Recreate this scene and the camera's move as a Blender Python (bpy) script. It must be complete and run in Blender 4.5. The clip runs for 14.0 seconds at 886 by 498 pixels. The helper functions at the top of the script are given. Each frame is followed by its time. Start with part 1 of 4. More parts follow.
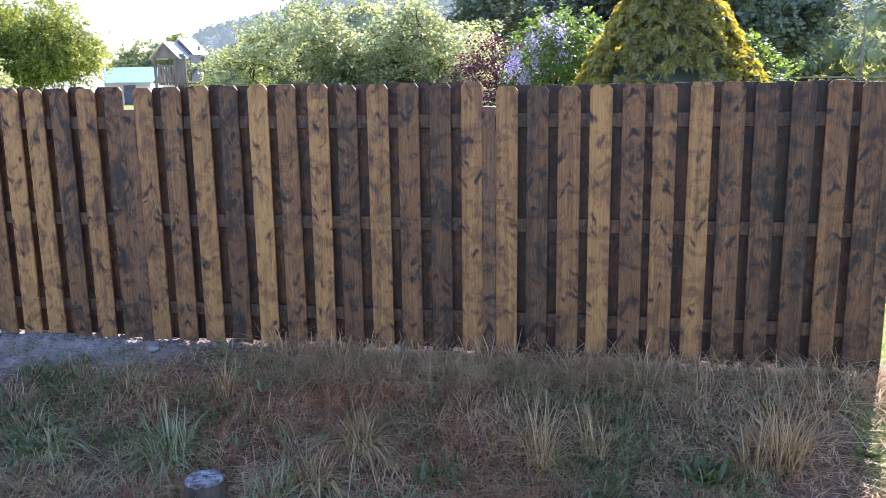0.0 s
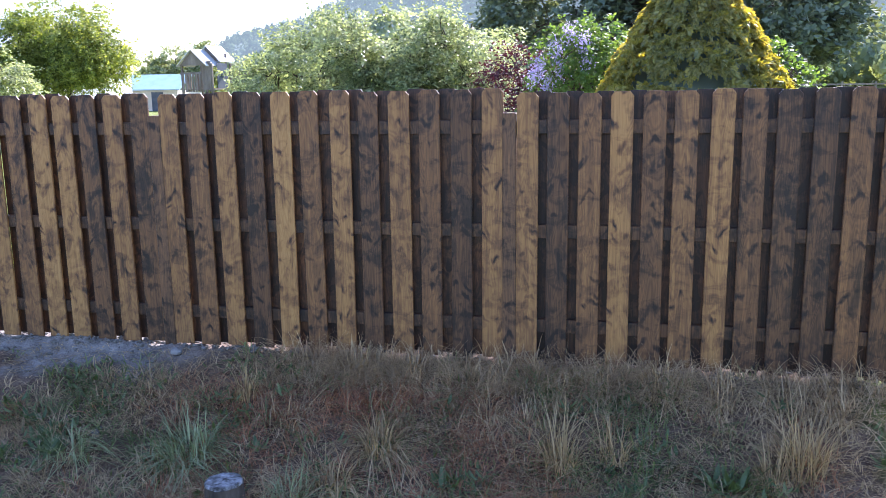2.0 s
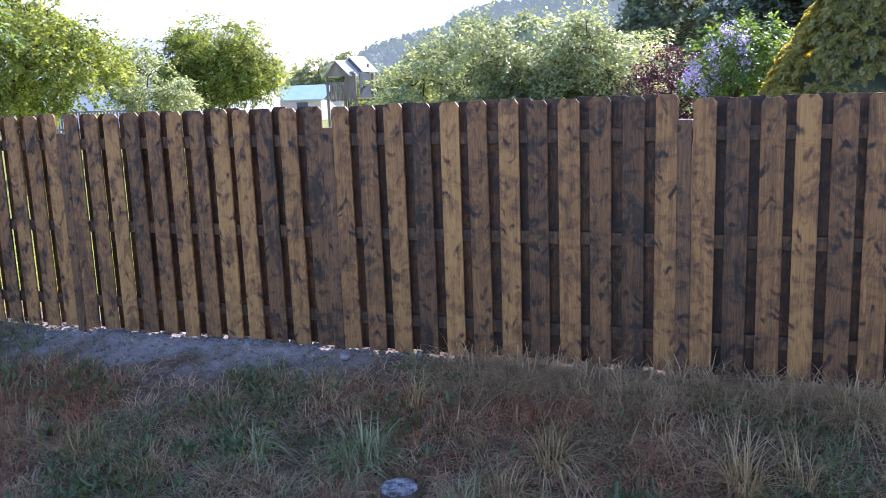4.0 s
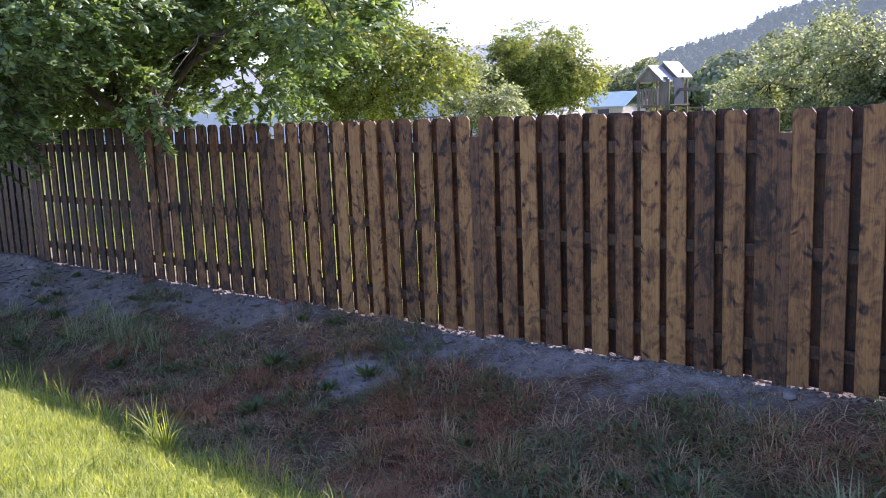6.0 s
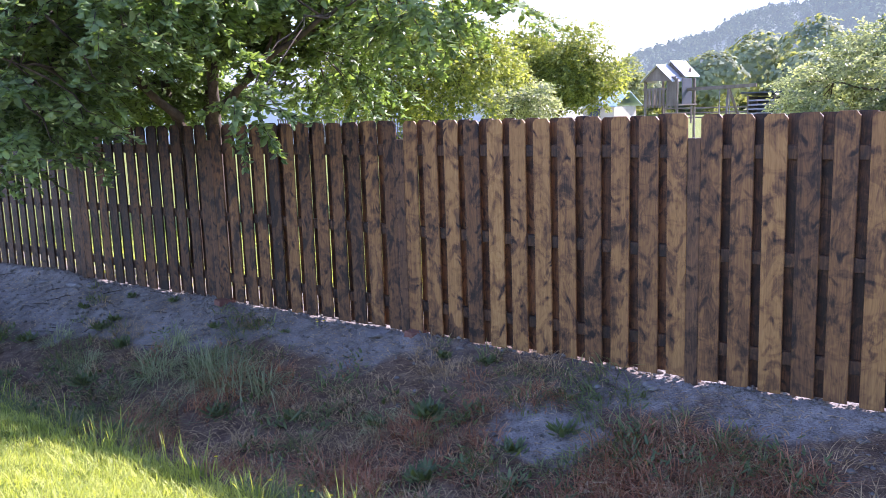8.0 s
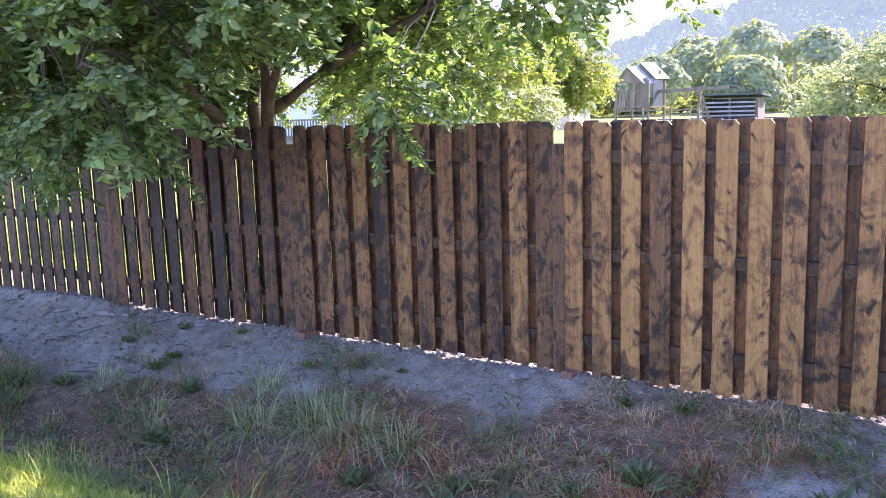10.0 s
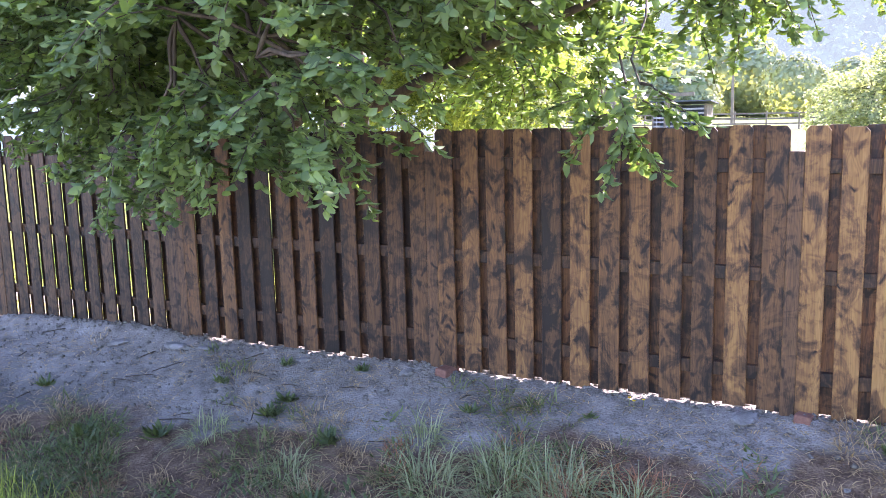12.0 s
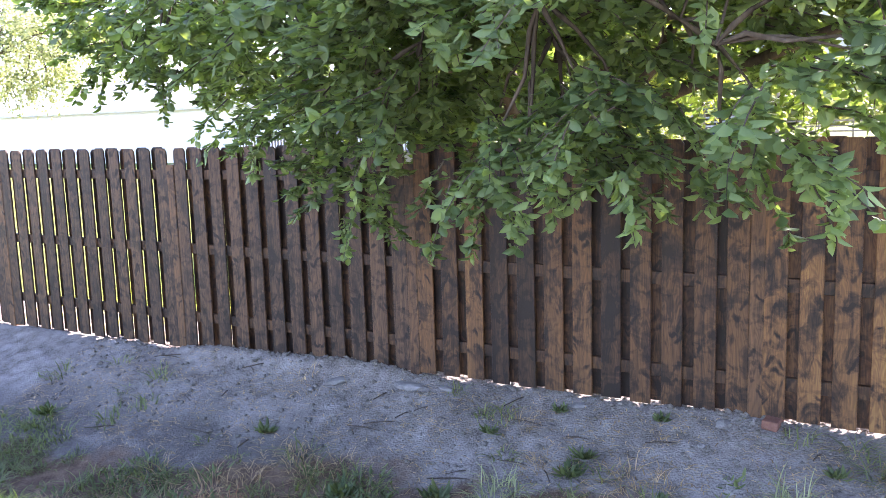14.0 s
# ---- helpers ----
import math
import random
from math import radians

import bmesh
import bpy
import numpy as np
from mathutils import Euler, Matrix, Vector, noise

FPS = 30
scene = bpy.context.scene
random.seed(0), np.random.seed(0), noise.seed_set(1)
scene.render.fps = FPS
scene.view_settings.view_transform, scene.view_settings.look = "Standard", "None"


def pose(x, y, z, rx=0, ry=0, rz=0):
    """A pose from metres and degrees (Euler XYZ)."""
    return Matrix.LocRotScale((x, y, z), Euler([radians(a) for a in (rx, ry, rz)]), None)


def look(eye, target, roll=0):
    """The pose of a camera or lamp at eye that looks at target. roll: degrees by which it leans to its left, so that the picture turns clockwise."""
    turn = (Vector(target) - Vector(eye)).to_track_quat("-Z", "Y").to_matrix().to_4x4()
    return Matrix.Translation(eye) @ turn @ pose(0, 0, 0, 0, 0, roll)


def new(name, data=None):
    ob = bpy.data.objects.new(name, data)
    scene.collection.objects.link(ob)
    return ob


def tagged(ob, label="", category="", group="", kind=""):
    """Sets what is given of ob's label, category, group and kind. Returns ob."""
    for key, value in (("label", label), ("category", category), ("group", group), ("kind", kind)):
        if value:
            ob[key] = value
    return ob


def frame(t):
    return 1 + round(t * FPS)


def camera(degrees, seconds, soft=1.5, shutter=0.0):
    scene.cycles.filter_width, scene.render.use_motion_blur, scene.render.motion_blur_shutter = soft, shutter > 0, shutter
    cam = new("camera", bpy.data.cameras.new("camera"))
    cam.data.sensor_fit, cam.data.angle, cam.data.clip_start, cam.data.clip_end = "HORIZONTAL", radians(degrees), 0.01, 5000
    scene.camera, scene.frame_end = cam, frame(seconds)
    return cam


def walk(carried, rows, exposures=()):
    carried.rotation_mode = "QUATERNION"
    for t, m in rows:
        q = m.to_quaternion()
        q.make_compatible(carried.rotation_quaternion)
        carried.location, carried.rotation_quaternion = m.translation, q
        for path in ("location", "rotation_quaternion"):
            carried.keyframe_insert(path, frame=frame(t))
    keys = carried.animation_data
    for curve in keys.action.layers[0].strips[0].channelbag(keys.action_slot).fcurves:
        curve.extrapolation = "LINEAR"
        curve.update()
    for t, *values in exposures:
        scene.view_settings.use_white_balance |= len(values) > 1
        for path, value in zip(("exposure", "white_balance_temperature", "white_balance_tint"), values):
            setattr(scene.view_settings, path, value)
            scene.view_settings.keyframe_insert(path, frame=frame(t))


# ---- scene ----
cam = camera(54.6, 14.0, 0.75)
METRES, EYE, TILT, LEAN, TURN = 10.0, 1.88, 0.0, 0.0, 10.3
ROWS = [
    (0.0, 0.0, 0.0, 0.0, -0.18, -11.48, 0.87),
    (0.5, 0.0008, 0.0, 0.0001, 0.23, -11.3, 0.85),
    (1.0, 0.0009, 0.0005, -0.0, 0.37, -11.11, 0.81),
    (1.5, 0.0006, -0.0001, -0.0001, 0.88, -11.01, 0.85),
    (2.0, 0.0025, -0.0012, -0.0004, 1.44, -11.0, 0.88),
    (2.2, 0.0027, -0.0012, -0.0002, 1.77, -11.0, 0.9),
    (4.3, -0.0310, -0.0006, 0.0032, 12.38, -10.14, 2.6),
    (4.5, -0.0385, -0.0008, 0.0037, 14.12, -9.94, 2.92),
    (5.0, -0.0624, 0.0031, 0.0015, 21.7, -9.68, 3.14),
    (5.5, -0.0999, 0.0162, 0.0019, 27.68, -9.4, 3.1),
    (6.0, -0.1396, 0.0194, 0.0017, 29.0, -9.21, 2.18),
    (6.5, -0.1873, 0.0241, 0.0024, 29.66, -9.42, 2.2),
    (7.0, -0.2358, 0.038, 0.0055, 29.74, -9.32, 2.19),
    (7.2, -0.2581, 0.0421, 0.0040, 29.34, -9.3, 2.1),
    (9.3, -0.4824, 0.0971, 0.0058, 23.69, -9.4, 1.7),
    (9.5, -0.5008, 0.1004, 0.0061, 23.38, -9.39, 1.67),
    (10.0, -0.5513, 0.1015, 0.0063, 22.5, -9.31, 1.68),
    (10.5, -0.6034, 0.1157, 0.0041, 20.89, -9.27, 1.42),
    (11.0, -0.6525, 0.1183, 0.006, 19.89, -8.89, 1.48),
    (11.5, -0.7024, 0.119, 0.0075, 17.69, -8.99, 1.37),
    (12.0, -0.7543, 0.1318, 0.008, 17.66, -9.07, 1.39),
    (12.5, -0.8094, 0.1348, 0.0081, 17.91, -9.11, 1.58),
    (13.0, -0.865, 0.1508, 0.0068, 18.12, -8.8, 1.51),
    (13.5, -0.9138, 0.1603, 0.0094, 18.55, -8.41, 1.74),
    (14.0, -0.9696, 0.1647, 0.0104, 18.95, -8.39, 1.7),
]
walk(cam, [(t, pose(0, 0, EYE, TILT, LEAN, TURN) @ pose(METRES * x, METRES * y, METRES * z, 90 + pitch, roll, yaw)) for t, x, y, z, yaw, pitch, roll in ROWS],
     [(0, 1.88, 5850, 29), (2.2, 1.80, 5650, 26), (4.5, 1.42, 5700, 33), (5.0, 1.2, 5750, 35), (6.0, 1.12, 5800, 38), (6.5, 1.22, 5800, 38), (7.2, 1.42, 5750, 38), (9.5, 2.18, 5850, 39), (11.0, 2.5, 6000, 39), (12.5, 2.72, 6250, 35), (14.0, 2.78, 6450, 34)])


# ---- world, sun ----
SUN_AZ, SUN_EL = 19.0, 36.0          # degrees clockwise from +y, degrees above the horizon
world = bpy.data.worlds.new("sky")
scene.world = world
world.use_nodes = True
wn = world.node_tree
sky = wn.nodes.new("ShaderNodeTexSky")
sky.sky_type, sky.sun_disc = "NISHITA", False
sky.sun_elevation, sky.sun_rotation = radians(SUN_EL), radians(SUN_AZ)
sky.air_density, sky.dust_density, sky.ozone_density = 1.0, 0.6, 1.5
wn.links.new(sky.outputs[0], wn.nodes["Background"].inputs[0])
wn.nodes["Background"].inputs[1].default_value = 0.15
sun = new("sun", bpy.data.lights.new("sun", "SUN"))
sun.data.energy, sun.data.angle, sun.data.color = 5.0, radians(0.53), (1.0, 0.93, 0.82)
sun_to = Vector((math.sin(radians(SUN_AZ)) * math.cos(radians(SUN_EL)), math.cos(radians(SUN_AZ)) * math.cos(radians(SUN_EL)), math.sin(radians(SUN_EL))))
sun.matrix_world = look(tuple(sun_to * 50), (0, 0, 0))

# ---- materials ----


def shader(name, rough=0.8, spec=0.3):
    m = bpy.data.materials.new(name)
    m.use_nodes = True
    nt = m.node_tree
    b = nt.nodes["Principled BSDF"]
    b.inputs["Roughness"].default_value = rough
    b.inputs["Specular IOR Level"].default_value = spec
    return m, nt, b


def node(nt, kind, **kw):
    n = nt.nodes.new(kind)
    for k, v in kw.items():
        n.inputs[k.replace("_", " ")].default_value = v
    return n


def maths(nt, op, a, b=None, c=None, clamp=False):
    n = nt.nodes.new("ShaderNodeMath")
    n.operation, n.use_clamp = op, clamp
    for i, v in enumerate((a, b, c)):
        if v is None:
            continue
        if isinstance(v, (int, float)):
            n.inputs[i].default_value = v
        else:
            nt.links.new(v, n.inputs[i])
    return n.outputs[0]


def ramp(nt, fac, stops):
    n = nt.nodes.new("ShaderNodeValToRGB")
    while len(n.color_ramp.elements) < len(stops):
        n.color_ramp.elements.new(0.5)
    for e, (p, c) in zip(n.color_ramp.elements, stops):
        e.position, e.color = p, (*c, 1)
    nt.links.new(fac, n.inputs[0])
    return n.outputs[0]


def mapped(nt, src, scale, add=None):
    n = nt.nodes.new("ShaderNodeMapping")
    n.inputs["Scale"].default_value = scale
    nt.links.new(src, n.inputs["Vector"])
    if add is not None:
        nt.links.new(add, n.inputs["Location"])
    return n.outputs[0]


def noise_of(nt, vec, scale, detail=3.0, distortion=0.0, rough=0.5):
    n = node(nt, "ShaderNodeTexNoise", Scale=scale, Detail=detail, Distortion=distortion, Roughness=rough)
    nt.links.new(vec, n.inputs["Vector"])
    return n.outputs["Fac"]


def bump(nt, b, height, strength, distance):
    n = node(nt, "ShaderNodeBump", Strength=strength, Distance=distance)
    nt.links.new(height, n.inputs["Height"])
    nt.links.new(n.outputs[0], b.inputs["Normal"])


def coat(name, stops, scale=6.0, rough=0.8, fine=60.0, depth=0.002, spec=0.3, stretch=(1, 1, 1)):
    """A mottled surface: colours along one ramp, coarse and fine noise, fine relief."""
    m, nt, b = shader(name, rough, spec)
    tc = nt.nodes.new("ShaderNodeTexCoord").outputs["Object"]
    v = mapped(nt, tc, stretch)
    a = noise_of(nt, v, scale, 4)
    f = noise_of(nt, v, fine, 3)
    mix = maths(nt, "ADD", maths(nt, "MULTIPLY", a, 0.7), maths(nt, "MULTIPLY", f, 0.3))
    nt.links.new(ramp(nt, mix, stops), b.inputs["Base Color"])
    bump(nt, b, f, 0.6, depth)
    return m


def board_stain():
    """Stained rough-sawn softwood: the object's colour sets each board's tone, stain plus painted shade."""
    m, nt, b = shader("stained_wood", 0.62, 0.35)
    info = nt.nodes.new("ShaderNodeObjectInfo")
    tc = nt.nodes.new("ShaderNodeTexCoord").outputs["Object"]
    off = nt.nodes.new("ShaderNodeCombineXYZ")
    for i, k in enumerate((13.7, 5.3, 41.9)):
        nt.links.new(maths(nt, "MULTIPLY", info.outputs["Random"], k), off.inputs[i])
    base = mapped(nt, tc, (1, 1, 1), off.outputs[0])
    warp = noise_of(nt, mapped(nt, base, (1, 1, 0.6)), 9.0, 3)
    # blotches of stain with fairly sharp edges
    blotch = noise_of(nt, mapped(nt, base, (1.6, 1.6, 0.9)), 4.6, 5, 0.9, 0.62)
    ripple = noise_of(nt, mapped(nt, base, (0.8, 0.8, 1.15)), 9.5, 5, 0.7, 0.58)
    ripple = maths(nt, "MAXIMUM", maths(nt, "MINIMUM", maths(nt, "MULTIPLY", maths(nt, "SUBTRACT", ripple, 0.46), 6.0), 0.16), -0.6)
    patchy = maths(nt, "MAXIMUM", maths(nt, "MINIMUM", maths(nt, "MULTIPLY", maths(nt, "SUBTRACT", blotch, 0.46), 4.0), 0.24), -0.5)
    # arched grain: contour lines of a field drawn out along the board
    field = noise_of(nt, mapped(nt, base, (1.0, 0.4, 0.13)), 13.0, 2, 0.5, 0.45)
    figure = maths(nt, "SINE", maths(nt, "MULTIPLY", field, 95.0))
    # fine grain along the board
    grain = noise_of(nt, mapped(nt, base, (1, 1, 0.03)), 150.0, 4, 0.2, 0.6)
    # knots with dark flares that sweep to both edges like arrowheads
    raw = nt.nodes.new("ShaderNodeSeparateXYZ")
    nt.links.new(tc, raw.inputs[0])
    sep = nt.nodes.new("ShaderNodeSeparateXYZ")
    nt.links.new(base, sep.inputs[0])
    way = maths(nt, "SUBTRACT", maths(nt, "MULTIPLY", maths(nt, "GREATER_THAN", maths(nt, "FRACT", maths(nt, "MULTIPLY", info.outputs["Random"], 57.3)), 0.5), 1.8), 0.9)
    sweep = maths(nt, "MULTIPLY_ADD", maths(nt, "ABSOLUTE", raw.outputs[0]), way, sep.outputs[2])
    vor = node(nt, "ShaderNodeTexVoronoi", Scale=1.0, Randomness=1.0)
    vv = nt.nodes.new("ShaderNodeCombineXYZ")
    nt.links.new(maths(nt, "MULTIPLY_ADD", warp, 1.6, maths(nt, "MULTIPLY", sep.outputs[0], 8.0)), vv.inputs[0])
    nt.links.new(maths(nt, "MULTIPLY_ADD", warp, 2.4, maths(nt, "MULTIPLY", sweep, 10.0)), vv.inputs[2])
    nt.links.new(vv.outputs[0], vor.inputs["Vector"])
    flare = maths(nt, "SUBTRACT", 1.0, maths(nt, "MULTIPLY", vor.outputs["Distance"], 3.2), clamp=True)
    core = maths(nt, "SUBTRACT", 1.0, maths(nt, "MULTIPLY", vor.outputs["Distance"], 8.0), clamp=True)
    tone = nt.nodes.new("ShaderNodeSeparateColor")
    nt.links.new(info.outputs["Color"], tone.inputs[0])
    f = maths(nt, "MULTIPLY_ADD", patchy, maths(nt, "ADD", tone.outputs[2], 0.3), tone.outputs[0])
    f = maths(nt, "MULTIPLY_ADD", ripple, 0.2, f)
    streak = noise_of(nt, mapped(nt, base, (1, 1, 0.02)), 38.0, 3, 0.15, 0.5)
    f = maths(nt, "MULTIPLY_ADD", maths(nt, "SUBTRACT", streak, 0.5), 0.36, f)
    f = maths(nt, "MULTIPLY_ADD", figure, 0.05, f)
    f = maths(nt, "MULTIPLY_ADD", maths(nt, "SUBTRACT", grain, 0.5), 0.3, f)
    f = maths(nt, "MULTIPLY_ADD", flare, -0.55, f)
    f = maths(nt, "MULTIPLY_ADD", core, -0.42, f, clamp=True)
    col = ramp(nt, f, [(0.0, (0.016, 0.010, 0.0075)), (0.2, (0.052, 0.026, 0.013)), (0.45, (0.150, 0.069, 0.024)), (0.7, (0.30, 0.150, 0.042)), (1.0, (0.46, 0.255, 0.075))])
    # weathered boards turn grey: second channel
    hsv = node(nt, "ShaderNodeHueSaturation")
    nt.links.new(col, hsv.inputs["Color"])
    nt.links.new(tone.outputs[1], hsv.inputs["Saturation"])
    nt.links.new(hsv.outputs[0], b.inputs["Base Color"])
    h = maths(nt, "ADD", maths(nt, "MULTIPLY", grain, 0.7), maths(nt, "MULTIPLY", figure, 0.12))
    bump(nt, b, h, 0.6, 0.003)
    nt.links.new(maths(nt, "MULTIPLY_ADD", blotch, 0.35, 0.42), b.inputs["Roughness"])
    return m


def leafy(name, lo, hi, glow=0.45, rough=0.5, warm=(1.25, 1.1, 0.35), clump=1.3, haze_glow=None, single=0.55):
    """Leaf: varies leaf by leaf, lets light through."""
    m, nt, b = shader(name, rough, 0.35)
    geo = nt.nodes.new("ShaderNodeNewGeometry")
    tc = nt.nodes.new("ShaderNodeTexCoord").outputs["Object"]
    big = noise_of(nt, tc, clump, 3)
    big = maths(nt, "MULTIPLY_ADD", maths(nt, "SUBTRACT", big, 0.5), 2.2, 0.5, clamp=True)
    f = maths(nt, "ADD", maths(nt, "MULTIPLY", geo.outputs["Random Per Island"], single), maths(nt, "MULTIPLY", big, 1 - single))
    col = ramp(nt, f, [(0.15, lo), (0.85, hi)])
    nt.links.new(col, b.inputs["Base Color"])
    tr = nt.nodes.new("ShaderNodeBsdfTranslucent")
    tint = node(nt, "ShaderNodeMix")
    tint.data_type, tint.blend_type = "RGBA", "MULTIPLY"
    tint.inputs["Factor"].default_value = 1.0
    nt.links.new(col, tint.inputs["A"])
    tint.inputs["B"].default_value = (*[w * 2.0 for w in warm], 1)
    nt.links.new(tint.outputs["Result"], tr.inputs["Color"])
    mx = nt.nodes.new("ShaderNodeMixShader")
    mx.inputs[0].default_value = glow
    nt.links.new(b.outputs[0], mx.inputs[1])
    nt.links.new(tr.outputs[0], mx.inputs[2])
    nt.links.new(mx.outputs[0], nt.nodes["Material Output"].inputs[0])
    if haze_glow:      # far backdrop only: distance haze painted as a glow
        b.inputs["Emission Color"].default_value = (*haze_glow, 1)
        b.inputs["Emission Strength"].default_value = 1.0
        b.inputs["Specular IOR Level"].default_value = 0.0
    return m


def ground_mat():
    """Pale silt by the fence, dead thatch on the bank, turf on the verge and in the yard."""
    m, nt, b = shader("ground_earth", 0.95, 0.15)
    tc = nt.nodes.new("ShaderNodeTexCoord").outputs["Object"]
    sep = nt.nodes.new("ShaderNodeSeparateXYZ")
    nt.links.new(tc, sep.inputs[0])
    n1, n2, n3 = noise_of(nt, tc, 1.3, 5, 0.4), noise_of(nt, tc, 9.0, 5), noise_of(nt, tc, 70.0, 4)
    fine = maths(nt, "ADD", maths(nt, "MULTIPLY", n2, 0.5), maths(nt, "MULTIPLY", n3, 0.5))
    grit = maths(nt, "ADD", maths(nt, "MULTIPLY", fine, 0.75), maths(nt, "MULTIPLY", noise_of(nt, tc, 3.3, 4, 1.0), 0.25))
    silt = ramp(nt, grit, [(0.36, (0.105, 0.09, 0.077)), (0.46, (0.215, 0.19, 0.168)), (0.56, (0.30, 0.273, 0.246)), (0.68, (0.395, 0.366, 0.335))])
    thatch = ramp(nt, fine, [(0.3, (0.05, 0.032, 0.022)), (0.5, (0.15, 0.098, 0.066)), (0.7, (0.30, 0.215, 0.145))])
    turf = ramp(nt, fine, [(0.3, (0.06, 0.095, 0.02)), (0.55, (0.18, 0.21, 0.05)), (0.75, (0.35, 0.37, 0.10))])

    def mix(f, a, c):
        n = nt.nodes.new("ShaderNodeMix")
        n.data_type = "RGBA"
        nt.links.new(f, n.inputs["Factor"])
        nt.links.new(a, n.inputs["A"])
        nt.links.new(c, n.inputs["B"])
        return n.outputs["Result"]

    x, y = sep.outputs[0], sep.outputs[1]
    # width of the silt strip grows towards negative x
    reach = maths(nt, "MULTIPLY_ADD", maths(nt, "MULTIPLY", x, x), -0.0055, 5.25)
    reach = maths(nt, "MAXIMUM", reach, 4.0)
    edge = maths(nt, "ADD", maths(nt, "SUBTRACT", y, reach), maths(nt, "MULTIPLY", maths(nt, "SUBTRACT", n1, 0.5), 1.6))
    bare = maths(nt, "MULTIPLY", edge, 6.0, clamp=True)
    east = maths(nt, "MULTIPLY", maths(nt, "SUBTRACT", -2.6, x), 1.2, clamp=True)
    bare = maths(nt, "MULTIPLY", bare, east)
    green = maths(nt, "SUBTRACT", 1.0, maths(nt, "POWER", maths(nt, "ABSOLUTE", maths(nt, "MULTIPLY", maths(nt, "ADD", x, 7.0), 0.9)), 2.0), clamp=True)
    bare = maths(nt, "MULTIPLY", bare, maths(nt, "SUBTRACT", 1.0, maths(nt, "MULTIPLY", green, 0.8)))
    dx, dy = maths(nt, "ADD", x, 6.35), maths(nt, "SUBTRACT", y, 4.72)
    spot = maths(nt, "SQRT", maths(nt, "ADD", maths(nt, "MULTIPLY", dx, dx), maths(nt, "MULTIPLY", maths(nt, "MULTIPLY", dy, dy), 3.0)))
    spot = maths(nt, "MULTIPLY", maths(nt, "SUBTRACT", maths(nt, "MULTIPLY_ADD", n2, 0.5, 0.28), spot), 5.0, clamp=True)
    bare = maths(nt, "MAXIMUM", bare, spot)
    damp = maths(nt, "MULTIPLY", maths(nt, "MULTIPLY", maths(nt, "SUBTRACT", -12.4, x), 0.8, clamp=True), maths(nt, "MULTIPLY", maths(nt, "SUBTRACT", maths(nt, "MULTIPLY_ADD", n1, 1.2, 4.3), y), 2.5, clamp=True))
    damp = maths(nt, "MULTIPLY", damp, maths(nt, "MULTIPLY", maths(nt, "SUBTRACT", n2, 0.32), 4.0, clamp=True))
    loam = ramp(nt, fine, [(0.3, (0.045, 0.04, 0.034)), (0.55, (0.12, 0.108, 0.095)), (0.75, (0.22, 0.20, 0.18))])
    col = mix(bare, thatch, mix(damp, silt, loam))
    lawn = maths(nt, "MULTIPLY", maths(nt, "SUBTRACT", maths(nt, "MULTIPLY_ADD", n1, 0.5, 2.95), y), 5.0, clamp=True)
    col = mix(lawn, col, turf)
    col = mix(maths(nt, "MULTIPLY", maths(nt, "SUBTRACT", maths(nt, "MULTIPLY_ADD", n1, 0.8, x), 1.75), 4.0, clamp=True), col, turf)
    yard = maths(nt, "MULTIPLY", maths(nt, "SUBTRACT", y, maths(nt, "MULTIPLY_ADD", n1, 1.5, 5.7)), 4.0, clamp=True)
    col = mix(yard, col, turf)
    # Unseen pale grey ground behind the camera, added for neutral bounce on the fence
    bounce_strip = maths(nt, "MULTIPLY", maths(nt, "SUBTRACT", maths(nt, "MULTIPLY_ADD", n1, 0.6, 0.1), y), 4.0, clamp=True)
    bounce_grey = ramp(nt, fine, [(0.3, (0.20, 0.195, 0.19)), (0.7, (0.40, 0.39, 0.38))])
    col = mix(bounce_strip, col, bounce_grey)
    nt.links.new(col, b.inputs["Base Color"])
    bump(nt, b, fine, 0.9, 0.035)
    return m


WOOD = board_stain()
GROUND = ground_mat()
BARK = coat("bark", [(0.3, (0.035, 0.026, 0.02)), (0.55, (0.10, 0.08, 0.06)), (0.75, (0.17, 0.14, 0.11))], 9, 0.9, 50, 0.01, 0.2, (1, 1, 0.3))
LEAF_NEAR = leafy("leaf_near", (0.06, 0.10, 0.042), (0.24, 0.32, 0.14), 0.36, 0.42, (1.1, 1.15, 0.35))
LEAF_YELLOW = leafy("leaf_yellow_green", (0.05, 0.085, 0.025), (0.29, 0.33, 0.10), 0.45, 0.5, (1.2, 1.12, 0.35))
LEAF_APPLE = leafy("leaf_orchard", (0.07, 0.10, 0.05), (0.42, 0.45, 0.28), 0.38, 0.4, (1.1, 1.1, 0.55))
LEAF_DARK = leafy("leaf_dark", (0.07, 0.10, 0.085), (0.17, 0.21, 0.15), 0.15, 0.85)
LEAF_RED = leafy("leaf_red", (0.035, 0.012, 0.018), (0.09, 0.028, 0.04), 0.25, 0.5, (1.2, 0.5, 0.5))
LEAF_LILAC = leafy("leaf_lilac", (0.05, 0.10, 0.03), (0.12, 0.2, 0.06), 0.4)
FLOWER = leafy("lilac_flower", (0.36, 0.31, 0.44), (0.58, 0.53, 0.66), 0.3, 0.6, (0.9, 0.8, 1.1))
THUJA = leafy("golden_cypress", (0.10, 0.125, 0.06), (0.24, 0.25, 0.11), 0.3, 0.6, (2.6, 1.8, 0.12), 5.0)
GRASS_DRY = leafy("dry_grass", (0.17, 0.115, 0.062), (0.62, 0.47, 0.27), 0.25, 0.75, (1.0, 0.85, 0.6), 7.0)
